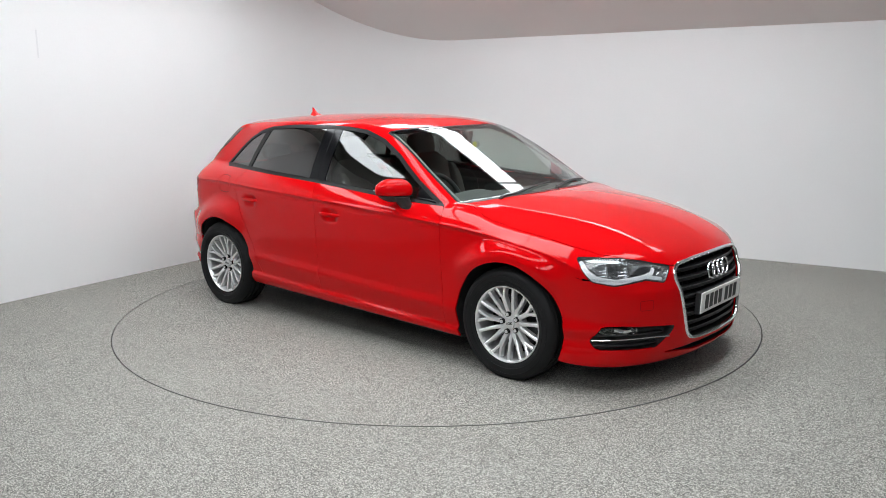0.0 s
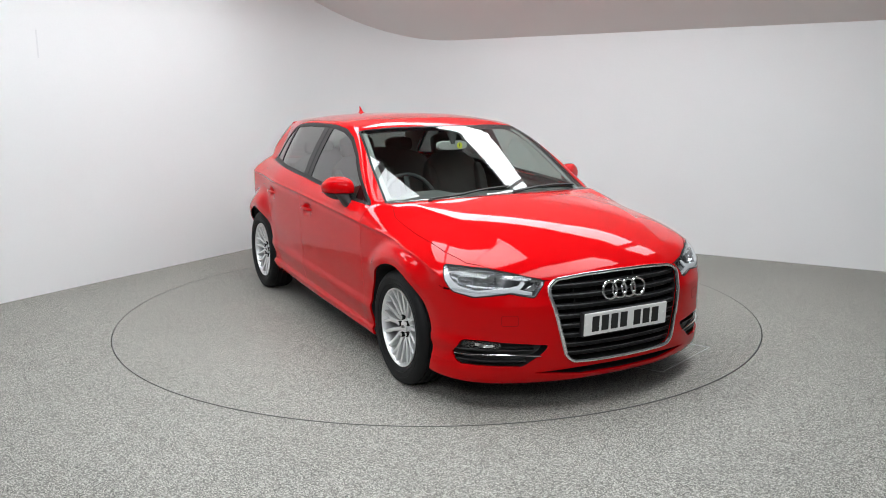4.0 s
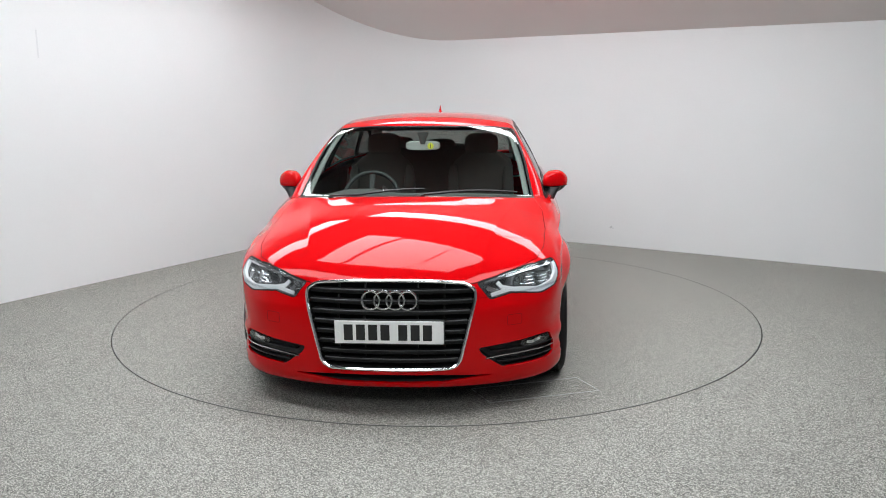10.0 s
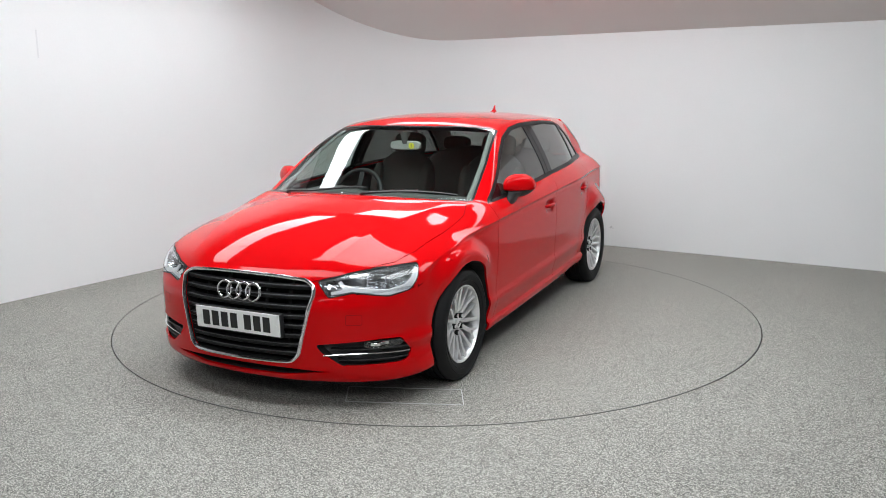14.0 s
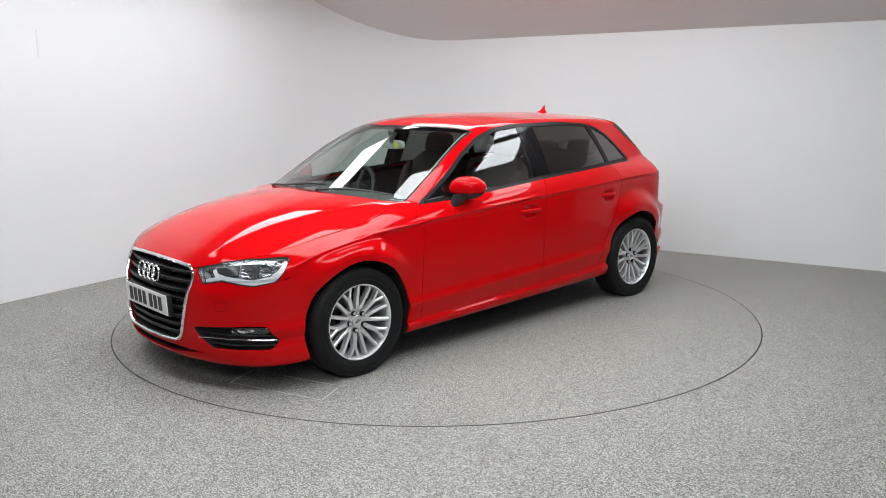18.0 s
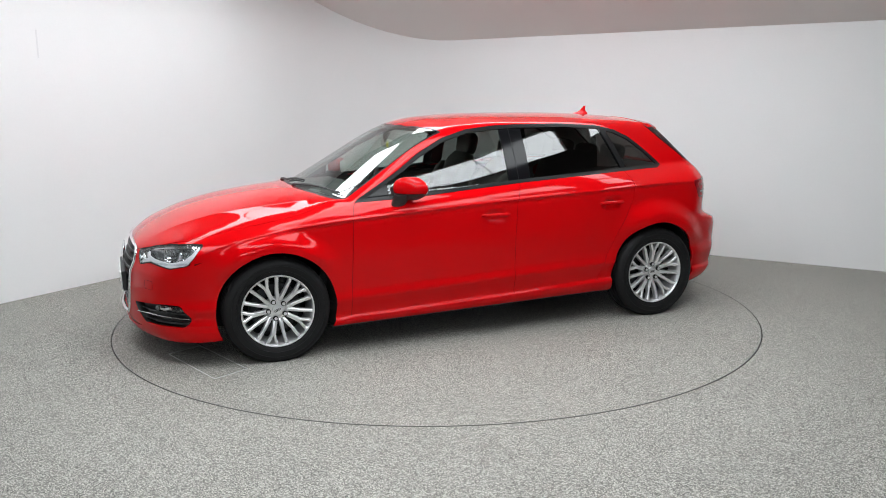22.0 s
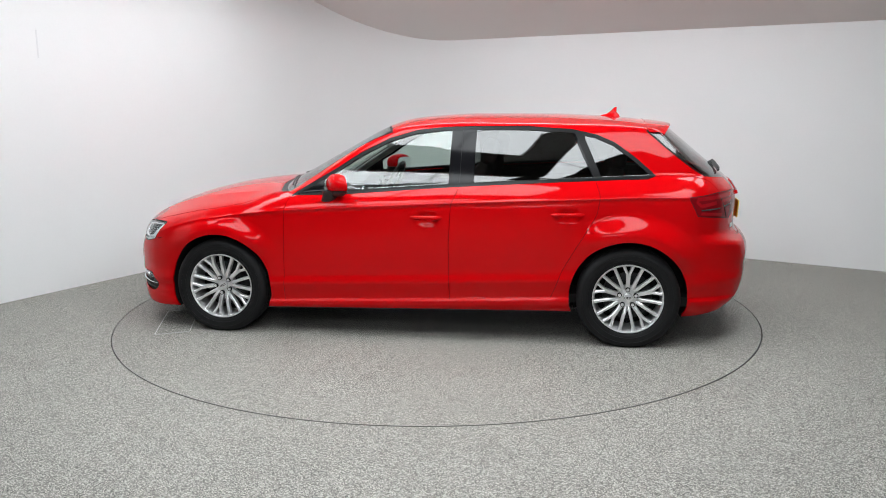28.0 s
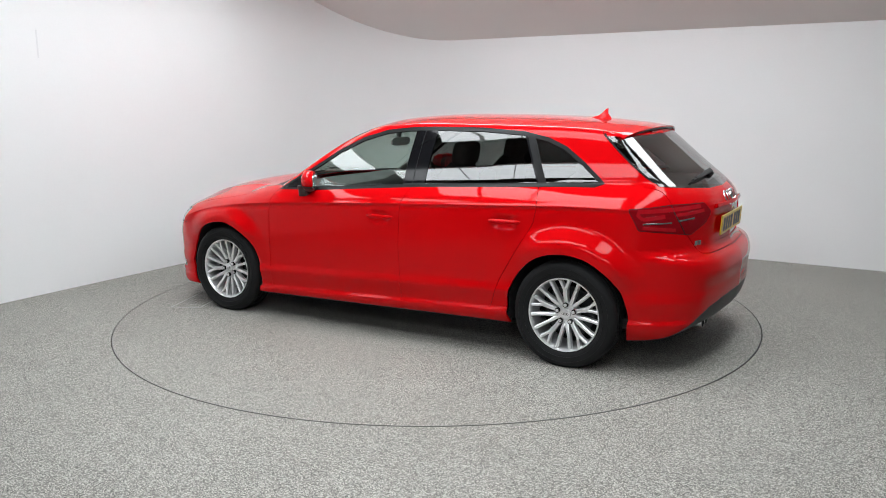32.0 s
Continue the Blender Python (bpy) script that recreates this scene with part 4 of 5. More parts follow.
def build_grille():
    half = [q for q in GRILLE if q[0] > 0.0]
    top = [(0.0, 0.671)] + half + [(0.0, 0.252)]
    full = both(top)
    grille = front_grid(full, 0.075, "grille", UNDERSIDE, front_bumper, "black radiator grille with a bright chrome surround")
    dense = []
    for (a0, b0), (a1, b1) in zip(full, full[1:] + full[:1]):
        k = max(1, int(math.hypot(a1 - a0, b1 - b0) / 0.04))
        dense += [(a0 + (a1 - a0) * i / k, b0 + (b1 - b0) * i / k) for i in range(k)]
    p, n = skin_point("front", [abs(a) for a, _ in dense], [b for _, b in dense])
    sg = np.where(np.array([a for a, _ in dense]) < 0, -1, 1)
    p[:, 1] *= sg
    n[:, 1] *= sg
    p[:, 0] += 0.004
    n = n * 0.3 + np.array([1.0, 0, 0.1])
    n /= np.linalg.norm(n, axis=1)[:, None]
    sweep("surround", p, oval(0.0098, 0.0110), n, CHROME, grille, "bright chrome surround", closed=True)
    for z in (0.620, 0.572, 0.524, 0.476, 0.428, 0.380, 0.332, 0.290):
        w = width_at(full, z) - 0.012
        ys = np.linspace(-w, w, 21)
        q, m = skin_point("front", np.abs(ys), 0 * ys + z)
        q[:, 1] = ys
        q[:, 0] -= 0.022
        sweep("slat", q, [(0.013, -0.026), (0.013, 0.000), (0.007, 0.008), (-0.005, 0.010), (-0.011, 0.004), (-0.012, -0.026)], (1, 0, 0), SATIN_GREY, grille)
        q[:, 0] += 0.0075
        q[:, 2] += 0.009
        sweep("slat_edge", q, slab(0.0022, 0.0022), (1, 0, 0), SATIN_EDGE, grille, "thin satin edge")
    for y in (-0.27, -0.135, 0.135, 0.27):
        zs = np.linspace(0.275, 0.65, 9)
        q, m = skin_point("front", 0 * zs + abs(y) * 0.95, zs)
        q[:, 1] = y * 0.95
        q[:, 0] -= 0.062
        sweep("strut", q, slab(0.004, 0.012), (1, 0, 0), BLACK_TRIM, grille)
    # four linked rings on the upper grille
    for y in (-0.0885, -0.0295, 0.0295, 0.0885):
        ring = [(2.121 - 0.16 * 0.0425 * math.sin(a), y + 0.0425 * math.cos(a), 0.588 + 0.0425 * math.sin(a)) for a in np.linspace(0, 2 * math.pi, 33)[:-1]]
        sweep("ring", ring, oval(0.0062, 0.006, 8), (1, 0, 0.16), CHROME, grille, "chrome ring", closed=True)


def number_plate(parent, m, mat, label):
    """A plate with dark bars for its characters."""
    bm = bmesh.new()
    box(bm, (-0.26, -0.004, -0.0565), (0.26, 0.004, 0.0565), 0.003)
    pl = part("number_plate", bm, mat, parent, label)
    put(pl, m)
    for i, x in enumerate((-0.194, -0.1355, -0.077, -0.0185, 0.0665, 0.125, 0.1835)):
        bm = bmesh.new()
        box(bm, (x - 0.0215, -0.0052, -0.039), (x + 0.0215, -0.0038, 0.039), 0.0005)
        part("bar", bm, PLATE_INK, pl, "plain dark bar")
    for x in (-0.242, 0.242):
        bm = bmesh.new()
        bmesh.ops.create_cone(bm, cap_ends=True, segments=12, radius1=0.006, radius2=0.005, depth=0.003, matrix=Matrix.Translation((x, -0.0055, 0)) @ Euler((math.pi / 2, 0, 0)).to_matrix().to_4x4())
        part("screw_cap", bm, mat, pl)
    return pl


def build_nose():
    build_grille()
    bm = bmesh.new()
    box(bm, (-0.264, 0.0, -0.062), (0.264, 0.03, 0.060), 0.006)
    holder = put(part("plate_holder", bm, BLACK_TRIM, front_bumper), pose(2.142, 0, 0.436, 0, 0, 90) @ pose(0, 0, 0, 3, 0, 0))
    number_plate(front_bumper, pose(2.146, 0, 0.438, 0, 0, 90) @ pose(0, 0, 0, 3, 0, 0), PLATE_WHITE, "white plate with dark bars")
    half = [q for q in INTAKE if q[0] >= 0]
    front_grid(both([(0.0, 0.224)] + half + [(0.0, 0.179)]), 0.05, "lower_intake", UNDERSIDE, front_bumper, "narrow black lower intake")
    for s in (1, -1):
        insert = front_grid(FOG, 0.05, "fog_insert", BLACK_TRIM, front_bumper, "black side intake insert", s)
        for z in (0.318, 0.264):
            ys = np.linspace(0.475 + max(0, 0.30 - z) * 1.0, 0.775, 12)
            q, _ = skin_point("front", ys, 0 * ys + z)
            q[:, 0] -= 0.034
            sweep("louvre", q, slab(0.003, 0.016), (1, 0, 0), BLACK_TRIM, insert, s=s)
        ys = np.linspace(0.455, 0.79, 14)
        q, m = skin_point("front", ys, 0.291 + 0.010 * np.sin((ys - 0.455) / 0.335 * math.pi))
        sweep("strip", q - 0.002 * m, oval(0.0040, 0.005), m, CHROME, insert, "chrome strip", s=s)
        rings = []
        for k, (y0, dx, sc) in enumerate(((0, -0.040, 1.0), (0, -0.014, 1.0), (0, -0.008, 0.9))):
            r = []
            for a in np.linspace(0, 2 * math.pi, 25)[:-1]:
                c, d = math.cos(a), math.sin(a)
                yy = 0.70 + 0.072 * sc * math.copysign(abs(c) ** 0.6, c)
                zz = 0.341 + 0.021 * sc * math.copysign(abs(d) ** 0.6, d)
                g, _ = skin_point("front", yy, zz)
                r.append(g[0] + [dx, 0, 0])
            rings.append(r)
        fog = loft("fog_lamp", rings[:2], LAMP_GREY, insert, "clear fog lamp", s=s, caps=False)
        loft("reflector", [[np.array(v) - [0.012, 0, 0] for v in rings[1]], [np.array(rings[1]).mean(0) + (np.array(v) - np.array(rings[1]).mean(0)) * 0.3 - [0.035, 0, 0] for v in rings[1]]], GLOSS_BLACK, fog, "dark reflector", s=s)
        ys = np.linspace(0.655, 0.722, 8)
        q, m = skin_point("front", ys, 0.342 + 0.004 * np.sin(ys * 90))
        sweep("bulb_shield", q - [0.020, 0, 0], slab(0.008, 0.005), (1, 0, 0), CHROME, fog, "bright bulb shield", s=s)
        loft("lens", rings[1:], LENS_GLASS, fog, s=s)
        # square washer cover
        sq = [(0.56, 0.445), (0.63, 0.445), (0.63, 0.496), (0.56, 0.496)]
        out = rounded(sq, 0.01, 3)
        q, m = skin_point("front", [a for a, _ in out], [b for _, b in out])
        sweep("washer_cover", q + 0.0003 * m, slab(0.0011, 0.0006), m, TAIL_DARK, front_bumper, closed=True, s=s)


def near_edge(poly, q):
    """Distance of points to a closed outline."""
    best = np.full(len(q), 9.0)
    for a, b in zip(poly, poly[1:] + poly[:1]):
        a, b = np.array(a), np.array(b)
        t = np.clip(((q - a) @ (b - a)) / max((b - a) @ (b - a), 1e-12), 0, 1)
        best = np.minimum(best, np.linalg.norm(q - a - t[:, None] * (b - a), axis=1))
    return best


def bowl(name, kinds, view, poly, depth, steep, mat, parent, s, label=""):
    """The skin's faces of one kind sunk into a bowl."""
    p, n, tris, _, _ = SKIN
    sel = [tris[i] for i in np.nonzero(KIND == kinds)[0]]
    used = sorted({i for f in sel for i in f})
    at = {v: i for i, v in enumerate(used)}
    q = p[used] - (np.minimum(near_edge(poly, flat(view, p[used])) * steep + 0.003, depth))[:, None] * n[used]
    f = [tuple(at[i] for i in t) for t in sel]
    if s < 0:
        q = q * np.array([1, -1, 1])
        f = [t[::-1] for t in f]
    return mesh(name, q, f, mat, parent, label, smooth=True)


def lamp_strip(view, pts, sink, prof, mat, parent, name, s, label="", n=24, taper=None):
    """A strip along a smooth path given in that view, sunk below the skin."""
    pts = np.array(pts, float)
    d = np.concatenate([[0], np.cumsum(np.linalg.norm(np.diff(pts, axis=0), axis=1))])
    t = np.linspace(0, d[-1], n)
    a, b = np.interp(t, d, pts[:, 0]), np.interp(t, d, pts[:, 1])
    q, m = skin_point(view, a, b)
    return sweep(name, q - sink * m, prof, m, mat, parent, label, s=s, taper=taper)


def reflector_cell(a, b, r, parent, s):
    """A bright reflector bowl with a small bulb cap, facing along the skin's slope."""
    q, m = skin_point("nose", a, b)
    c, n = q[0] - 0.012 * m[0], m[0]
    n = (n + np.array([0.40, 0, 0])) / np.linalg.norm(n + np.array([0.40, 0, 0]))
    e1 = np.cross(n, [0, 0, 1.0])
    e1 /= np.linalg.norm(e1)
    e2 = np.cross(e1, n)
    ring = lambda rr, dep: [c - dep * n + rr * (math.copysign(abs(math.cos(t)) ** 0.3, math.cos(t)) * e1 * 1.12 + math.copysign(abs(math.sin(t)) ** 0.3, math.sin(t)) * e2 * 0.95)
                            for t in np.linspace(0, 2 * math.pi, 21)[:-1]]
    loft("reflector", [ring(r * 1.0, 0.016), ring(r * 0.93, 0.024), ring(r * 0.75, 0.045), ring(r * 0.35, 0.058), ring(r * 0.05, 0.060)], LAMP_SILVER, parent, "bright faceted reflector", s=s, caps=False)
    loft("bulb_cap", [ring(r * 0.26, 0.056), ring(r * 0.26, 0.036), ring(r * 0.16, 0.031), ring(0.001, 0.030)], LAMP_GREY, parent, s=s)
    for k in (-0.55, 0.0, 0.55):
        f0, f1 = c - 0.030 * n + e2 * r * 0.8 * k - e1 * r * 1.0, c - 0.030 * n + e2 * r * 0.8 * k + e1 * r * 1.0
        sweep("reflector_rib", [f0, (f0 + f1) / 2 - 0.022 * n, f1], slab(0.0015, 0.004), n, CHROME, parent, s=s)
    rim = [np.array(q) for q in ring(r * 1.03, 0.014)]
    sweep("cell_frame", rim, oval(0.0025, 0.003, 6), n, LAMP_GREY, parent, "dark cell frame", closed=True, s=s)


def build_lamps():
    for s in (1, -1):
        h = bowl("headlight", "headlight", "nose", HEADLIGHT, 0.065, 2.2, LAMP_GREY, car, s, "clear headlight with bright reflectors")
        panel("lens", "headlight", LENS_GLASS, h, s, "clear lens", flange=0)
        panel("seal", "headlight_seal", GAP_BLACK, h, s, "black rubber seal", lift=-0.0015, flange=0.006)
        q = lambda x, y, z: (y - x, z)
        lamp_strip("nose", [q(1.715, 0.797, 0.698), q(1.755, 0.800, 0.652), q(1.80, 0.785, 0.615), q(1.885, 0.720, 0.597), q(1.928, 0.668, 0.605), q(1.982, 0.574, 0.617), q(2.030, 0.487, 0.596)],
                   0.012, slab(0.0125, 0.006), LIGHT_GUIDE, h, "light_guide", s, "frosted white light guide", 30, np.concatenate([np.linspace(1.5, 1.2, 10), np.linspace(1.2, 0.7, 20)]))
        lamp_strip("nose", [q(1.965, 0.575, 0.617), q(1.985, 0.525, 0.630), q(1.985, 0.505, 0.655)], 0.014, slab(0.010, 0.005), LIGHT_GUIDE, h, "light_guide", s, "", 10)
        lamp_strip("nose", [q(2.0, 0.490, 0.610), q(2.015, 0.455, 0.634)], 0.016, slab(0.012, 0.004), LAMP_SILVER, h, "bezel", s, "", 6)
        lamp_strip("nose", [q(1.725, 0.765, 0.705), q(1.80, 0.705, 0.700), q(1.88, 0.630, 0.692), q(1.95, 0.548, 0.675)], 0.010, slab(0.005, 0.003), LAMP_SILVER, h, "bezel", s, "thin bright bezel", 14)
        reflector_cell(-1.085, 0.652, 0.032, h, s)
        reflector_cell(-1.235, 0.655, 0.038, h, s)
        t = panel("taillight", "taillight", TAIL_DARK, car, s, "dark red rear light cluster with lighter bars")
        panel("seal", "taillight_seal", GAP_BLACK, t, s, "black rubber seal", lift=-0.0015, flange=0.006)
        for z0, z1, c0, c1 in ((0.913, 0.922, -0.935, -1.52), (0.871, 0.884, -0.97, -1.15)):
            lamp_strip("tail", [(c0, z0), ((c0 + c1) / 2, (z0 + z1) / 2), (c1, z1)], -0.0004, slab(0.011, 0.0012), TAIL_RED, t, "light_bar", s, "lighter red light bar", 24)
        lamp_strip("tail", [(-0.94, 0.912), (-0.935, 0.893), (-0.97, 0.871)], -0.0004, slab(0.009, 0.0012), TAIL_RED, t, "light_bar", s, "", 8)
        lamp_strip("tail", [(-1.24, 0.886), (-1.40, 0.890), (-1.56, 0.896)], -0.0004, slab(0.009, 0.0012), TAIL_RED, t, "light_bar", s, "", 16)
        lamp_strip("tail", [(-0.97, 0.846), (-1.21, 0.848)], -0.0004, slab(0.004, 0.0012), LAMP_GREY, t, "grey_bar", s, "smoked grey strip", 16)
        lamp_strip("tail", [(-0.97, 0.826), (-1.25, 0.806)], -0.0004, slab(0.009, 0.0012), TAIL_RED, t, "light_bar", s, "", 16)
        lamp_strip("tail", [(-1.27, 0.854), (-1.44, 0.862)], -0.0004, slab(0.004, 0.0012), LAMP_GREY, t, "reversing_light", s, "clear reversing light", 10)
        lamp_strip("tail", [(-1.214, 0.940), (-1.235, 0.90), (-1.345, 0.780)], -0.0006, slab(0.0025, 0.0012), GAP_BLACK, t, "lamp_gap", s, "", 16)


def build_mirrors():
    for s in (1, -1):
        door = DOORS[("front", s)]
        rings = []
        for z, x, y, lx, ly in ((0.852, 0.605, 0.822, 0.040, 0.030), (0.880, 0.598, 0.833, 0.046, 0.032), (0.915, 0.580, 0.850, 0.048, 0.032), (0.950, 0.565, 0.868, 0.056, 0.040)):
            rings.append([(x - 0.040 + lx * math.copysign(abs(math.cos(a)) ** 0.7, math.cos(a)), y + ly * math.copysign(abs(math.sin(a)) ** 0.7, math.sin(a)), z) for a in np.linspace(0, 2 * math.pi, 25)[:-1]])
        base = loft("wing_mirror", rings, BLACK_TRIM, door, "red wing mirror on a black foot", s)

        def housing(z_lo, z_hi, grow, n=30, m=44):
            """Rings up a rounded housing whose back is cut off flat, the outer end lower than the inner."""
            rings = []
            for j in range(n + 1):
                t = math.pi * (0.02 + 0.96 * j / n)
                zc, h = -math.cos(t), math.sin(t) ** 0.68
                r = []
                for i in range(m):
                    a = 2 * math.pi * i / m
                    c, d = math.cos(a), math.sin(a)
                    px = (0.066 if c > 0 else 0.070) * math.copysign(abs(c) ** 0.85, c) * h
                    py = 0.084 * math.copysign(abs(d) ** 0.62, d) * h
                    z = 0.984 + (0.070 + 0.24 * min(0, -py + 0.02)) * zc * (1 - 0.12 * (zc < 0) * (px / 0.070) ** 2)
                    r.append((0.482 + max(px, -0.040) * grow - 0.58 * py, 0.874 + py * grow, min(max(z, z_lo), z_hi)))
                rings.append(r)
            return rings
        loft("cover", housing(0.956, 1.08, 1.0), PAINT, base, "glossy red cover", s)
        loft("lower_cover", housing(0.90, 0.955, 0.985), BLACK_TRIM, base, "black lower cover", s)
        g = [(0.441 - 0.58 * y, 0.874 + y, 0.986 + z) for y, z in ((0.070 * math.copysign(abs(math.cos(a)) ** 0.6, math.cos(a)), 0.046 * math.copysign(abs(math.sin(a)) ** 0.6, math.sin(a)))
             for a in np.linspace(0, 2 * math.pi, 29)[:-1])]
        loft("mirror_glass", [g, [(x - 0.004, y, z) for x, y, z in g]], MIRROR, base, "silvered mirror glass", -s)


def build_handles():
    for s in (1, -1):
        for kind, (hx, hz) in zip(("front", "rear"), HANDLES):
            xs = np.linspace(hx - 0.098, hx + 0.098, 25)
            t = (xs - hx) / 0.098
            q, n = skin_point("side", np.where(np.abs(t) < 0.75, hx + np.sign(t) * 0.075, xs), 0 * xs + hz + 0.004)
            q[:, 0] = xs
            base = np.interp(xs, [xs[0], xs[-1]], [q[0, 1], q[-1, 1]])
            q[:, 1] = base + 0.020 * (1 - np.abs(t) ** 4) - 0.003
            sweep("door_handle", q, oval(0.0125, 0.010, 12), (0, 1, 0), PAINT, DOORS[(kind, s)], "red pull handle", s=s, taper=0.45 + 0.55 * (1 - np.abs(t) ** 6))


def build_tail():
    # roof spoiler
    ys = np.linspace(-0.515, 0.515, 31)
    rings = []
    for y in ys:
        u = abs(y) / 0.515
        xt = -1.60 + 0.065 * u ** 2.4
        r = []
        for k in range(9):
            x = -1.427 + (xt + 1.427) * k / 8
            q = float(TOP(-1.427)) - float(CROWN(-1.427)) * (abs(y) / 0.7) ** 2.4
            z = q - 0.017 * (k / 8) - 0.008 * (k / 8) ** 2 + 0.003
            r.append((x, y, z - 0.012 * u ** 6 * k / 8))
        e = r[-1]
        r += [(e[0] + 0.003, y, e[2] - 0.008), (e[0] + 0.02, y, e[2] - 0.013), (-1.50, y, r[2][2] - 0.020), (-1.43, y, r[0][2] - 0.020)]
        rings.append(r)
    spoiler = loft("spoiler", rings, PAINT, tailgate, "red roof spoiler")
    under = []
    for r in rings[1:-1]:
        (x, y, z), b = r[8], r[0]
        under.append([(x + 0.010, y * 0.94, z - 0.010), (-1.45, y * 0.94, b[2] - 0.018), (-1.45, y * 0.94, b[2] - 0.045), (x + 0.04, y * 0.94, z - 0.026), (x + 0.012, y * 0.94, z - 0.018)])
    loft("underside", under, BLACK_TRIM, spoiler, "black spoiler underside")
    for s in (1, -1):
        ring = [np.array(v) for v in ((-1.450, 0.535, 1.280), (-1.495, 0.520, 1.300), (-1.500, 0.556, 1.240))]
        loft("spoiler_fin", [[v + 0.004 * np.array([0, 1, 0]) for v in ring], [v - 0.004 * np.array([0, 1, 0]) for v in ring]], GLOSS_BLACK, tailgate, "black side fin", -s)
    bm = bmesh.new()
    box(bm, (-1.592, -0.17, 1.308), (-1.56, 0.17, 1.318), 0.004)
    part("brake_light", bm, TAIL_DARK, tailgate, "dark red high brake light")
    # rear wiper
    bm = bmesh.new()
    bmesh.ops.create_cone(bm, cap_ends=True, segments=20, radius1=0.032, radius2=0.022, depth=0.05, matrix=Matrix.Translation((-1.892, 0, 1.062)) @ Euler((0, -0.9, 0)).to_matrix().to_4x4())
    wiper = part("rear_wiper", bm, BLACK_TRIM, tailgate, "black rear wiper", True)
    q, n = skin_point("back", np.linspace(0.0, 0.30, 12), np.linspace(1.065, 1.045, 12))
    sweep("arm", q + 0.022 * n, slab(0.011, 0.007), n, BLACK_TRIM, wiper, taper=np.linspace(1.3, 0.7, 12))
    sweep("blade", q + np.array([0, 0.05, 0]) + 0.010 * n, slab(0.005, 0.009), n, BLACK_TRIM, wiper)
    # badges
    for y in (-0.0795, -0.0265, 0.0265, 0.0795):
        c, n = skin_point("back", abs(y), 0.932)
        ring = [(c[0][0] - 0.004 + 0.55 * 0.036 * math.sin(a), y + 0.036 * math.cos(a), 0.932 + 0.036 * math.sin(a)) for a in np.linspace(0, 2 * math.pi, 29)[:-1]]
        sweep("ring", ring, oval(0.0055, 0.005), (-1, 0, 0.5), CHROME, tailgate, "chrome ring", closed=True)
    for y, w in ((0.486, 0.012), (0.456, 0.011)):
        q, n = skin_point("back", [y - w, y + w], [0.718, 0.718])
        sweep("badge_bar", q + 0.002 * n, slab(0.013, 0.003), n, CHROME, tailgate, "small plain chrome badge")
    number_plate(tailgate, pose(-2.040, 0, 0.790, 0, 0, -90) @ pose(0, 0, 0, 4, 0, 0), PLATE_YELLOW, "yellow plate with dark bars")
    ys = np.linspace(-0.29, 0.29, 15)
    q, n = skin_point("back", np.abs(ys), 0 * ys + 0.905)
    q[:, 1] = ys
    sweep("grab_handle", q + [-0.004, 0, 0], slab(0.012, 0.014), (-1, 0, 0.3), PAINT, tailgate, "red grab strip above the plate")
    # exhaust
    for y in (0.455, 0.375):
        ring = lambda x, r: [(x, y + r * math.cos(a), 0.262 + r * math.sin(a)) for a in np.linspace(0, 2 * math.pi, 25)[:-1]]
        loft("exhaust_tip", [ring(-1.75, 0.028), ring(-1.995, 0.031), ring(-2.012, 0.033), ring(-2.012, 0.029), ring(-1.93, 0.027)], BRIGHT_STRIP, car, "bright exhaust tailpipe")
    # aerial
    fin = []
    for k, (z, x0, x1, w) in enumerate(((-0.004, -1.125, -1.275, 0.026), (0.008, -1.15, -1.27, 0.021), (0.016, -1.185, -1.262, 0.012), (0.030, -1.207, -1.252, 0.007), (0.048, -1.226, -1.252, 0.005), (0.061, -1.240, -1.254, 0.003))):
        c, l = (x0 + x1) / 2, (x0 - x1) / 2
        fin.append([(c + l * math.cos(a), w * math.sin(a), 1.385 + z) for a in np.linspace(0, 2 * math.pi, 17)[:-1]])
    loft("aerial", fin, PAINT, car, "small red shark-fin aerial")


def wiper(pivot, tip, parent):
    """A front wiper lying low on the windscreen."""
    (x0, y0), (x1, y1) = pivot, tip
    xs, ys = np.linspace(x0, x1, 20), np.linspace(y0, y1, 20)
    q, n = skin_point("top", xs, np.abs(ys))
    n[:, 1] *= np.sign(ys)
    q[:, 1] = ys
    w = sweep("wiper", q + 0.010 * n, slab(0.006, 0.004), n, BLACK_TRIM, parent, "black front wiper", taper=np.linspace(1.5, 0.7, 20))
    k = slice(8, 20)
    sweep("blade", q[k] + 0.004 * n[k] + np.array([-0.010, 0, 0.002]), slab(0.003, 0.005), n[k], BLACK_TRIM, w)
    bm = bmesh.new()
    bmesh.ops.create_cone(bm, cap_ends=True, segments=16, radius1=0.016, radius2=0.011, depth=0.014, matrix=Matrix.Translation(Vector(q[0] + 0.005 * n[0])))
    part("pivot_cap", bm, BLACK_TRIM, w, smooth=True)


build_nose()
build_lamps()
build_mirrors()
build_handles()
build_tail()
wiper((0.995, -0.50), (0.962, 0.06), car)
wiper((1.022, 0.06), (0.862, 0.62), car)


# ---- wheels ----
def revolve(prof, n=72):
    """Turns a profile of (radius, y) round the y axis: vertices and faces."""
    v = [(r * math.cos(2 * math.pi * i / n), y, r * math.sin(2 * math.pi * i / n)) for i in range(n) for r, y in prof]
    k = len(prof)
    f = [(i * k + j, i * k + j + 1, ((i + 1) % n) * k + j + 1, ((i + 1) % n) * k + j) for i in range(n) for j in range(k - 1)]
    return v, f


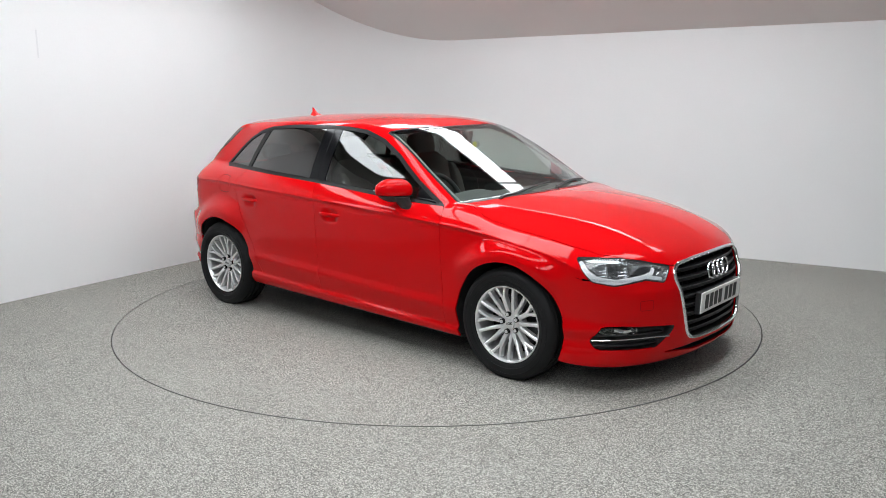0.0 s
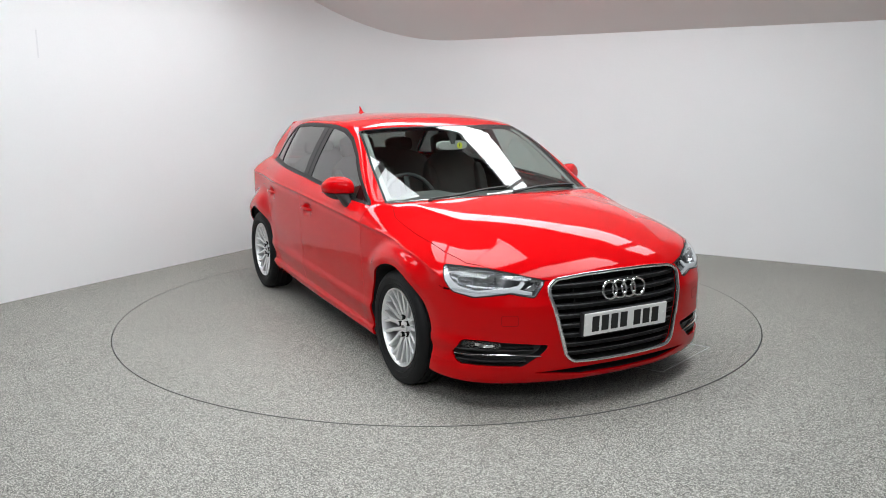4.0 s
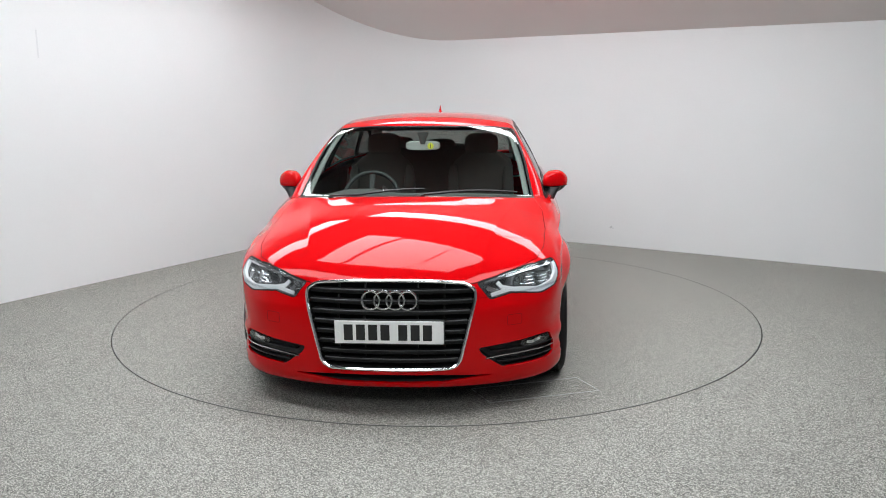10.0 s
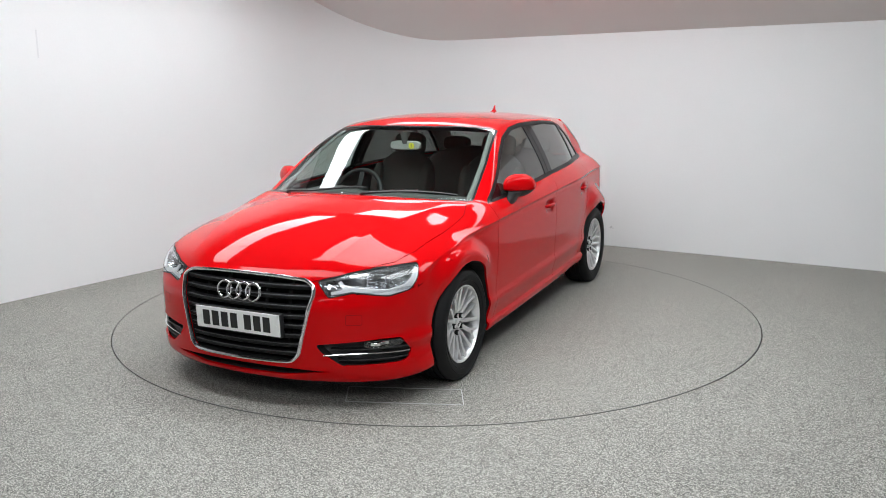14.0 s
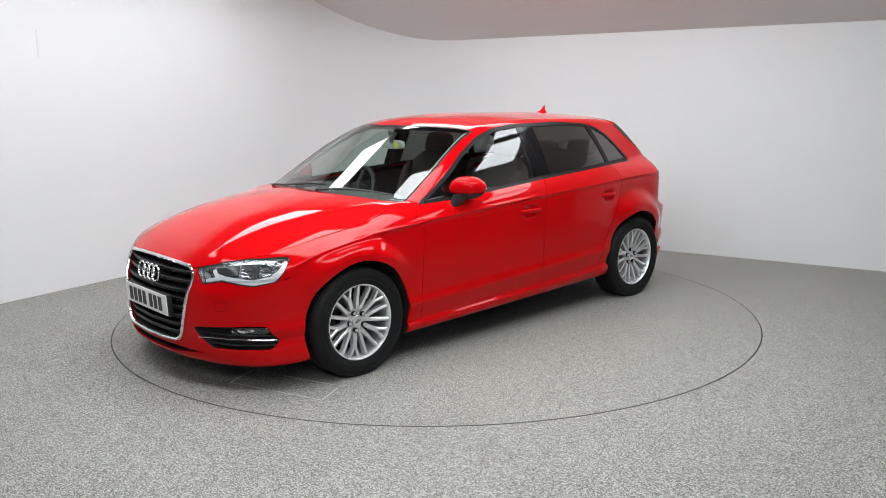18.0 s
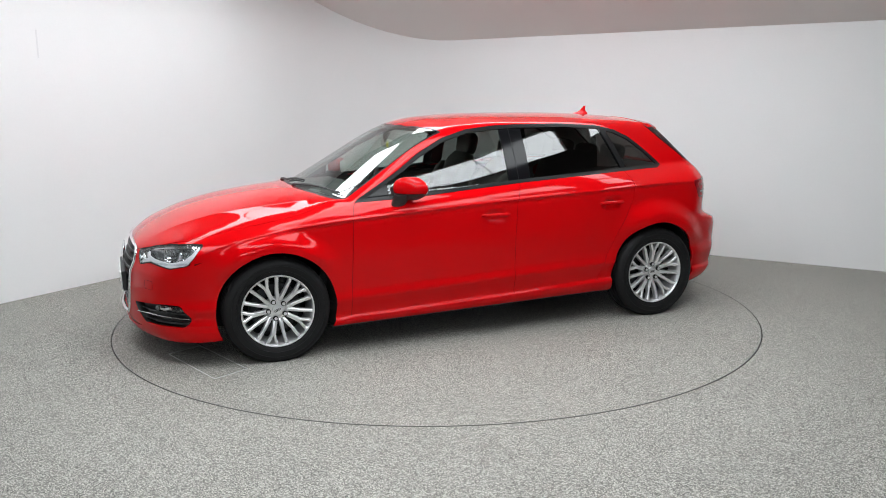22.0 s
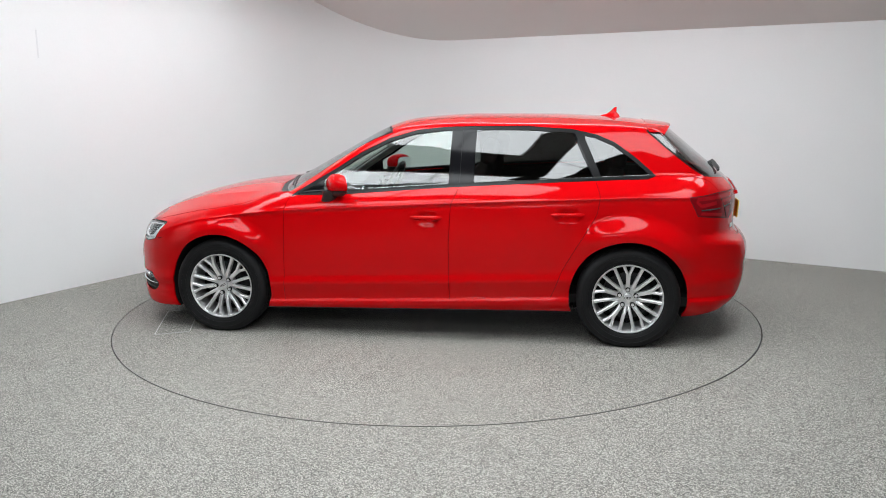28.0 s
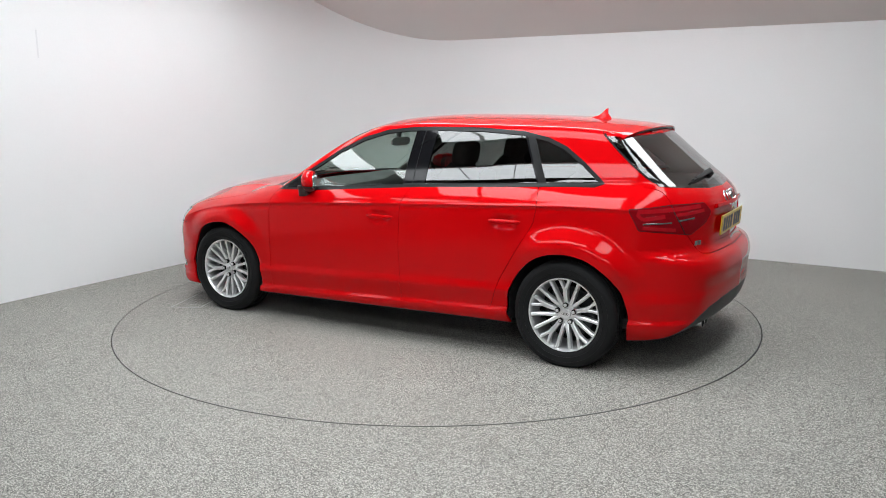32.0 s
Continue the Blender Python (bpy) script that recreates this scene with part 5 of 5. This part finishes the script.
def solid(name, prof, mat, parent, label="", n=72, angle=35):
    v, f = revolve(prof, n)
    ob = mesh(name, v, f, mat, parent, label, smooth=True)
    ob.data.set_sharp_from_angle(angle=radians(angle))
    return ob


def spoke(name, pts, widths, deep, parent, mat):
    """A spoke along points (radius, angle in degrees, y), with a ridged section."""
    q = np.array([(r * math.sin(radians(a)), y, r * math.cos(radians(a))) for r, a, y in pts])
    w = np.array(widths)
    prof = [(-1, -1), (-0.95, 0.0), (-0.45, 0.22), (0.45, 0.22), (0.95, 0.0), (1, -1)]
    tan = np.gradient(q, axis=0)
    tan /= np.linalg.norm(tan, axis=1)[:, None]
    side = np.cross(tan, [0, 1.0, 0])
    side /= np.linalg.norm(side, axis=1)[:, None]
    rings = [[q[i] + side[i] * a * w[i] + np.array([0, 1, 0]) * (b * deep if b < 0 else b * 0.016) for a, b in prof] for i in range(len(q))]
    return rings


def build_wheel():
    wheel = new("wheel")
    wheel.parent = car
    wheel["label"] = "silver multi-spoke alloy wheel with black tyre"
    tyre = [(0.206, 0.072), (0.216, 0.086), (0.235, 0.096), (0.262, 0.103), (0.283, 0.102), (0.297, 0.094), (0.306, 0.084), (0.311, 0.074)]
    for g in (0.056, 0.020, -0.020, -0.056):
        tyre += [(0.3145, g + 0.006), (0.3075, g + 0.0045), (0.3075, g - 0.0045), (0.3145, g - 0.006)]
    tyre += [(0.311, -0.074), (0.306, -0.084), (0.297, -0.094), (0.283, -0.102), (0.255, -0.102), (0.216, -0.088), (0.206, -0.075)]
    v, f = revolve(tyre, 96)
    v = [(x, y * (1 + 0.06 * max(0, -z - 0.27) / 0.04), max(z, -HUB_Z + 0.0005)) for x, y, z in v]
    t = mesh("tyre", v, f, RUBBER, wheel, "black rubber tyre", smooth=True)
    t.data.set_sharp_from_angle(angle=radians(38))
    for r in (0.243, 0.272):
        solid("sidewall_bead", [(r - 0.0016, 0.0975 if r < 0.25 else 0.1025), (r, 0.1005 if r < 0.25 else 0.1045), (r + 0.0016, 0.0985 if r < 0.25 else 0.1025)], RUBBER, wheel, n=96)
    solid("rim", [(0.196, -0.085), (0.198, 0.03), (0.200, 0.062), (0.203, 0.078), (0.209, 0.089), (0.2145, 0.090), (0.2155, 0.084), (0.2145, 0.074)], ALLOY, wheel, "polished silver rim", 96)
    ya, yb, yc = 0.040, 0.060, 0.076
    made = []
    for kind in ("y", "v"):
        if kind == "y":
            stem = spoke("s", [(0.048, 0, ya), (0.07, 0, ya + 0.010), (0.10, 0, yb - 0.002), (0.145, 0, yb + 0.007)], [0.0145, 0.013, 0.0125, 0.0145], 0.030, wheel, ALLOY)
            left = spoke("s", [(0.132, 0.4, yb + 0.004), (0.152, 2.8, yb + 0.008), (0.175, 5.3, yb + 0.013), (0.204, 8.0, yc + 0.002)], [0.0092, 0.0088, 0.0086, 0.0098], 0.028, wheel, ALLOY)
            right = spoke("s", [(0.132, -0.4, yb + 0.004), (0.152, -2.8, yb + 0.008), (0.175, -5.3, yb + 0.013), (0.204, -8.0, yc + 0.002)], [0.0092, 0.0088, 0.0086, 0.0098], 0.028, wheel, ALLOY)
            sets = [stem, left, right]
        else:
            sets = [spoke("s", [(0.052, 6.0, ya - 0.002), (0.08, 9.0, ya + 0.014), (0.12, 11.2, yb), (0.17, 11.6, yb + 0.011), (0.204, 11.5, yc + 0.001)], [0.0125, 0.0112, 0.0102, 0.0096, 0.0104], 0.030, wheel, ALLOY)]
        vv, ff = [], []
        for rings in sets:
            k, base = len(rings[0]), len(vv)
            for r in rings:
                vv += [tuple(q) for q in r]
            for i in range(len(rings) - 1):
                for m in range(k - 1):
                    a = base + i * k + m
                    ff.append((a, a + k, a + k + 1, a + 1))
            ff.append(tuple(base + m for m in range(k)))
            ff.append(tuple(base + (len(rings) - 1) * k + m for m in range(k))[::-1])
        made.append((vv, ff))
    masters = []
    for vv, ff in made:
        me = bpy.data.meshes.new("spoke")
        me.from_pydata(vv, [], ff)
        me.materials.append(ALLOY)
        me.polygons.foreach_set("use_smooth", [True] * len(me.polygons))
        me.set_sharp_from_angle(angle=radians(32))
        masters.append(me)
    flip = masters[1].copy()
    flip.transform(Matrix.Diagonal((-1, 1, 1, 1)))
    flip.flip_normals()
    for k in range(5):
        for me, a in ((masters[0], 72 * k), (masters[1], 72 * k + 36), (flip, 72 * k + 36)):
            sp = new("spoke", me)
            sp.parent = wheel
            sp.matrix_basis = pose(0, 0, 0, 0, a, 0)
        b = radians(72 * k)
        # solid black plug paints the shade of the recess round each bolt
        bm = bmesh.new()
        bmesh.ops.create_cone(bm, cap_ends=True, segments=20, radius1=0.0148, radius2=0.0142, depth=0.02, matrix=Matrix.Translation((0.052 * math.sin(b), 0.050, 0.052 * math.cos(b))) @ Euler((-math.pi / 2, 0, 0)).to_matrix().to_4x4())
        part("bolt_recess_shade", bm, GAP_BLACK, wheel)
        bm = bmesh.new()
        bmesh.ops.create_cone(bm, cap_ends=True, segments=6, radius1=0.0118, radius2=0.0105, depth=0.024, matrix=Matrix.Translation((0.052 * math.sin(b), 0.0515, 0.052 * math.cos(b))) @ Euler((-math.pi / 2, 0, 0)).to_matrix().to_4x4())
        part("wheel_bolt", bm, ALLOY, wheel)
    solid("hub", [(0.001, 0.046), (0.03, 0.046), (0.060, 0.042), (0.070, 0.030), (0.072, -0.01)], ALLOY, wheel)
    solid("centre_cap", [(0.0005, 0.0595), (0.024, 0.0590), (0.0295, 0.0565), (0.0310, 0.050), (0.0310, 0.04)], ALLOY, wheel, "round silver centre cap", 40)
    for dx in (-0.0135, -0.0045, 0.0045, 0.0135):
        sweep("cap_ring", [(dx + 0.0062 * math.cos(a), 0.0597, 0.0062 * math.sin(a)) for a in np.linspace(0, 2 * math.pi, 17)[:-1]], oval(0.0012, 0.001, 6), (0, 1, 0), DARK_METAL, wheel, closed=True)
    solid("brake_disc", [(0.001, 0.0), (0.07, 0.0), (0.075, -0.02), (0.148, -0.02), (0.150, -0.03), (0.148, -0.042), (0.05, -0.042)], DARK_METAL, wheel, "dark steel brake disc")
    v, f = revolve([(0.152, 0.005), (0.152, -0.07), (0.10, -0.07), (0.09, 0.005)], 48)
    sel = [q for q in f if all(v[i][2] * 0.6 + v[i][0] > 0.075 for i in q)]
    mesh("brake_caliper", v, sel, DARK_METAL, wheel)
    # black disc behind the spokes stands in for the barrel's shade
    solid("barrel_shade", [(0.001, -0.07), (0.19, -0.075)], GAP_BLACK, wheel, "black disc standing in for shade inside the wheel")
    return wheel


WHEEL_Y = 0.778
first = build_wheel()
spots = [(HUB_F, 1, -24), (HUB_R, 1, 0), (HUB_F, -1, -14), (HUB_R, -1, 9)]


def wheel_pose(x, s, turn):
    return pose(x, s * (WHEEL_Y - (0.012 if x < 0 else 0)), HUB_Z, 0, 0, 0 if s > 0 else 180)


first.matrix_basis = wheel_pose(*spots[0])
for spot in spots[1:]:
    copy_thing(first, wheel_pose(*spot))
for w, (x, s, turn) in zip([o for o in car.children if o.name.startswith("wheel")], spots):
    for o in w.children:
        if o.name.split(".")[0] in ("spoke", "bolt_recess_shade", "wheel_bolt", "cap_ring", "rim", "centre_cap"):
            o.matrix_basis = pose(0, 0, 0, 0, -turn, 0) @ o.matrix_basis

# wheel-arch liners
for s in (1, -1):
    for hx, r in ((HUB_F, 0.359), (HUB_R, 0.365)):
        a = np.radians(np.linspace(-25, 205, 40))
        edge = np.stack([hx + r * np.cos(a), 0 * a, HUB_Z + r * np.sin(a)], 1)
        y1 = solve(edge, np.tile([0.0, 1.0, 0.0], (40, 1)), 1.2) - 0.012
        v = [(x, s * 0.50, z) for x, _, z in edge] + [(x, s * max(y, 0.52), z) for (x, _, z), y in zip(edge, y1)]
        n = len(a)
        f = [(i, i + 1, n + i + 1, n + i) for i in range(n - 1)]
        v.append((hx, s * 0.50, HUB_Z))
        f += [(i, 2 * n, i + 1) for i in range(n - 1)] + [(0, n - 1, 2 * n)]
        mesh("arch_liner", v, f, UNDERSIDE, car, "black wheel-arch liner", smooth=False)


# ---- the cabin ----
CABIN_GREY = material("light_grey_trim", (0.42, 0.42, 0.40), 0.8, bump=0.2, scale=400, vary=0.04)
PILLAR_GREY = material("grey_pillar_trim", (0.26, 0.26, 0.25), 0.8, bump=0.2, scale=400, vary=0.04)
CABIN_DARK = material("charcoal_cabin_trim", (0.085, 0.082, 0.080), 0.7, bump=0.2, scale=300, vary=0.1)
SEAT_CLOTH = material("charcoal_seat_cloth", (0.070, 0.060, 0.056), 0.9, bump=0.3, scale=250, vary=0.12)
CARPET = material("black_carpet", (0.012, 0.012, 0.012), 0.95, bump=0.3, scale=200, vary=0.2)
panel("headlining", ("roof",), CABIN_GREY, car, 0, "light grey headlining", lift=-0.03, flange=-0.024)
for s in (1, -1):
    panel("pillar_lining", ("body_side", "door_seal", "screen_band"), CABIN_GREY, car, s, "light grey pillar lining", lift=-0.028, flange=-0.023)
    for kind in ("front", "rear"):
        panel("door_card", kind + "_door", CABIN_DARK, DOORS[(kind, s)], s, "charcoal door lining", lift=-0.045, flange=-0.038)


# padded trims inside the windscreen pillars
for s in (1, -1):
    xs = np.linspace(0.84, 0.20, 16)
    q, n = skin_point("top", xs, np.interp(xs, (0.20, 0.55, 0.84), (0.577, 0.650, 0.690)))
    sweep("pillar_trim", q - 0.026 * n, oval(0.019, 0.010, 10), n, PILLAR_GREY, car, "grey pillar trim", s=s)


def cushion(name, rings, mat, parent, label=""):
    return loft(name, rings, mat, parent, label)


def pad(cx, cy, cz, lx, ly, lz, lean=0.0, n=28):
    """Rings of a soft, rounded block whose axis leans back by lean degrees."""
    rings = []
    for j in range(11):
        t = -1 + 2 * j / 10
        sc = (1 - abs(t) ** 5) ** 0.4 if abs(t) < 1 else 0.25
        r = []
        for i in range(n):
            a = 2 * math.pi * i / n
            c, d = math.cos(a), math.sin(a)
            x, y, z = lx * math.copysign(abs(c) ** 0.45, c) * max(sc, 0.55), ly * math.copysign(abs(d) ** 0.45, d) * max(sc, 0.55), lz * t
            k = radians(lean)
            r.append((cx + x * math.cos(k) - z * math.sin(k), cy + y, cz + z * math.cos(k) + x * math.sin(k)))
        rings.append(r)
    return rings


def front_seat(y):
    base = cushion("front_seat", pad(0.02, y, 0.50, 0.26, 0.245, 0.09), SEAT_CLOTH, car, "charcoal cloth front seat")
    cushion("backrest", pad(-0.30, y, 0.80, 0.065, 0.235, 0.31, 18), SEAT_CLOTH, base)
    for d in (-0.205, 0.205):
        cushion("side_bolster", pad(-0.25, y + d, 0.76, 0.085, 0.04, 0.26, 18), SEAT_CLOTH, base)
    cushion("headrest", pad(-0.425, y, 1.165, 0.048, 0.125, 0.085, 12), SEAT_CLOTH, base)
    for d in (-0.06, 0.06):
        sweep("headrest_post", [(-0.40, y + d, 1.06), (-0.42, y + d, 1.12)], oval(0.006, 0.006), (1, 0, 0), BRIGHT_STRIP, base)


def build_cabin():
    bm = bmesh.new()
    box(bm, (-1.75, -0.74, 0.24), (1.0, 0.74, 0.30), 0.01)
    part("cabin_floor", bm, CARPET, car, "black carpet floor")
    bm = bmesh.new()
    box(bm, (0.98, -0.72, 0.28), (1.02, 0.72, 0.88), 0.005)
    part("bulkhead", bm, CARPET, car)
    for y in (0.37, -0.37):
        front_seat(y)
    bench = cushion("rear_bench", pad(-0.86, 0, 0.53, 0.24, 0.62, 0.10), SEAT_CLOTH, car, "charcoal cloth rear bench")
    cushion("backrest", pad(-1.17, 0, 0.83, 0.07, 0.62, 0.28, 20), SEAT_CLOTH, bench)
    for y in (-0.36, 0, 0.36):
        cushion("headrest", pad(-1.27, y, 1.12 if y else 1.10, 0.045, 0.12, 0.06, 12), SEAT_CLOTH, bench)
    bm = bmesh.new()
    box(bm, (-1.82, -0.62, 0.985), (-1.32, 0.62, 1.0), 0.004)
    part("parcel_shelf", bm, CABIN_DARK, car, "dark parcel shelf")
    # dashboard: a swept hood across the car
    ys = np.linspace(-0.72, 0.72, 41)
    rings = []
    for y in ys:
        hump = 0.03 * math.exp(-((y + 0.37) / 0.17) ** 4)
        top = [(1.00, 0.915), (0.90, 0.925), (0.78, 0.93 + hump * 0.5), (0.66, 0.925 + hump), (0.585, 0.905 + hump), (0.57, 0.86), (0.60, 0.80), (0.66, 0.70), (0.72, 0.55), (1.00, 0.50)]
        b = 0.10 * (y / 0.72) ** 2
        rings.append([(x - b * (x > 0.8), y, z - 0.012 * (y / 0.72) ** 2) for x, z in top])
    dash = loft("dashboard", rings, CABIN_DARK, car, "charcoal dashboard")
    for y in (-0.56, 0.0 - 0.06, 0.06, 0.56):
        solid("air_vent", [(0.001, 0.0), (0.03, 0.004), (0.040, 0.012), (0.044, 0.0)], BRIGHT_STRIP, dash, "round bright-edged air vent", 28).matrix_basis = pose(0.575, y, 0.835, 0, 0, 90)
    # steering wheel on the right-hand side
    m = pose(0.415, -0.345, 0.862, 0, 0, 0) @ pose(0, 0, 0, 0, 64, 0)
    ring = [tuple(m @ Vector((0.182 * math.cos(a), 0.182 * math.sin(a), 0))) for a in np.linspace(0, 2 * math.pi, 49)[:-1]]
    wheel = sweep("steering_wheel", ring, oval(0.016, 0.015, 10), tuple(m.to_3x3() @ Vector((0, 0, 1))), BLACK_TRIM, car, "black three-spoke steering wheel", closed=True)
    bm = bmesh.new()
    bmesh.ops.create_cone(bm, cap_ends=True, segments=32, radius1=0.075, radius2=0.062, depth=0.05, matrix=m)
    part("boss", bm, BLACK_TRIM, wheel, smooth=False)
    for a in (0, 180, 90):
        e = m @ pose(0, 0, 0, 0, 0, a + 90)
        sweep("wheel_spoke", [tuple(e @ Vector((0.05, 0, 0))), tuple(e @ Vector((0.12, 0, -0.004))), tuple(e @ Vector((0.18, 0, 0)))], slab(0.018, 0.008), tuple(m.to_3x3() @ Vector((0, 0, 1))), BLACK_TRIM, wheel)
    sweep("column", [(0.44, -0.37, 0.82), (0.66, -0.37, 0.72)], oval(0.05, 0.05, 14), (0, 1, 0), CABIN_DARK, wheel)
    # centre tunnel and gear lever
    bm = bmesh.new()
    box(bm, (-0.30, -0.11, 0.28), (0.66, 0.11, 0.55), 0.03)
    tunnel = part("centre_console", bm, CABIN_DARK, car, "charcoal centre console", True)
    sweep("gear_lever", [(0.30, 0, 0.53), (0.29, 0, 0.60), (0.28, 0, 0.66)], oval(0.02, 0.02, 12), (0, 1, 0), CABIN_DARK, tunnel, taper=(1.6, 0.7, 1.3))
    # inside mirror with its stem and a round sticker
    q = [(0.335 + 0.012 * math.cos(a) * 0, 0.115 * math.copysign(abs(math.cos(a)) ** 0.55, math.cos(a)), 1.205 + 0.031 * math.copysign(abs(math.sin(a)) ** 0.55, math.sin(a))) for a in np.linspace(0, 2 * math.pi, 33)[:-1]]
    back = [(x + 0.022, y * 0.93, 1.205 + (z - 1.205) * 0.85) for x, y, z in q]
    mir = loft("inside_mirror", [q, [(x + 0.010, y, z) for x, y, z in q], back], CABIN_GREY, car, "grey inside mirror with a round yellow sticker")
    sweep("stem", [(0.355, 0.0, 1.215), (0.355, 0.0, 1.255), (0.345, 0.0, 1.288)], oval(0.014, 0.02, 12), (0, 1, 0), CABIN_DARK, mir, taper=(0.8, 1.2, 2.0))
    bm = bmesh.new()
    bmesh.ops.create_cone(bm, cap_ends=True, segments=28, radius1=0.021, radius2=0.021, depth=0.002, matrix=Matrix.Translation((0.3585, 0.052, 1.203)) @ Euler((0, math.pi / 2, 0)).to_matrix().to_4x4())
    part("sticker", bm, STICKER, mir, "round yellow sticker")
    bm = bmesh.new()
    box(bm, (0.3597, 0.050, 1.190), (0.3602, 0.054, 1.216), 0, None)
    part("sticker_bar", bm, PLATE_INK, mir, "plain dark bar")
    # sun visors
    for y in (0.36, -0.36):
        bm = bmesh.new()
        box(bm, (0.03, y - 0.18, 1.300), (0.19, y + 0.18, 1.312), 0.005)
        v = part("sun_visor", bm, CABIN_GREY, car, "folded light grey sun visor", True)


build_cabin()


def motions():
    rows = [(0, -41.25), (3, -57.12), (6, -73.07), (9, -89.2), (12, -105.45), (14, -116.3), (17, -132.4), (20, -148.3),
            (23, -164.12), (25, -174.66), (28, -190.45), (32, -211.67)]
    walk(table, [(t, pose(*TABLE_MID, 0, 0, a)) for t, a in rows])
    walk(car, [(t, pose(-SHIFT * math.sin(radians(a)), SHIFT * math.cos(radians(a)), 0, 0, 0, a)) for t, a in rows])


motions()
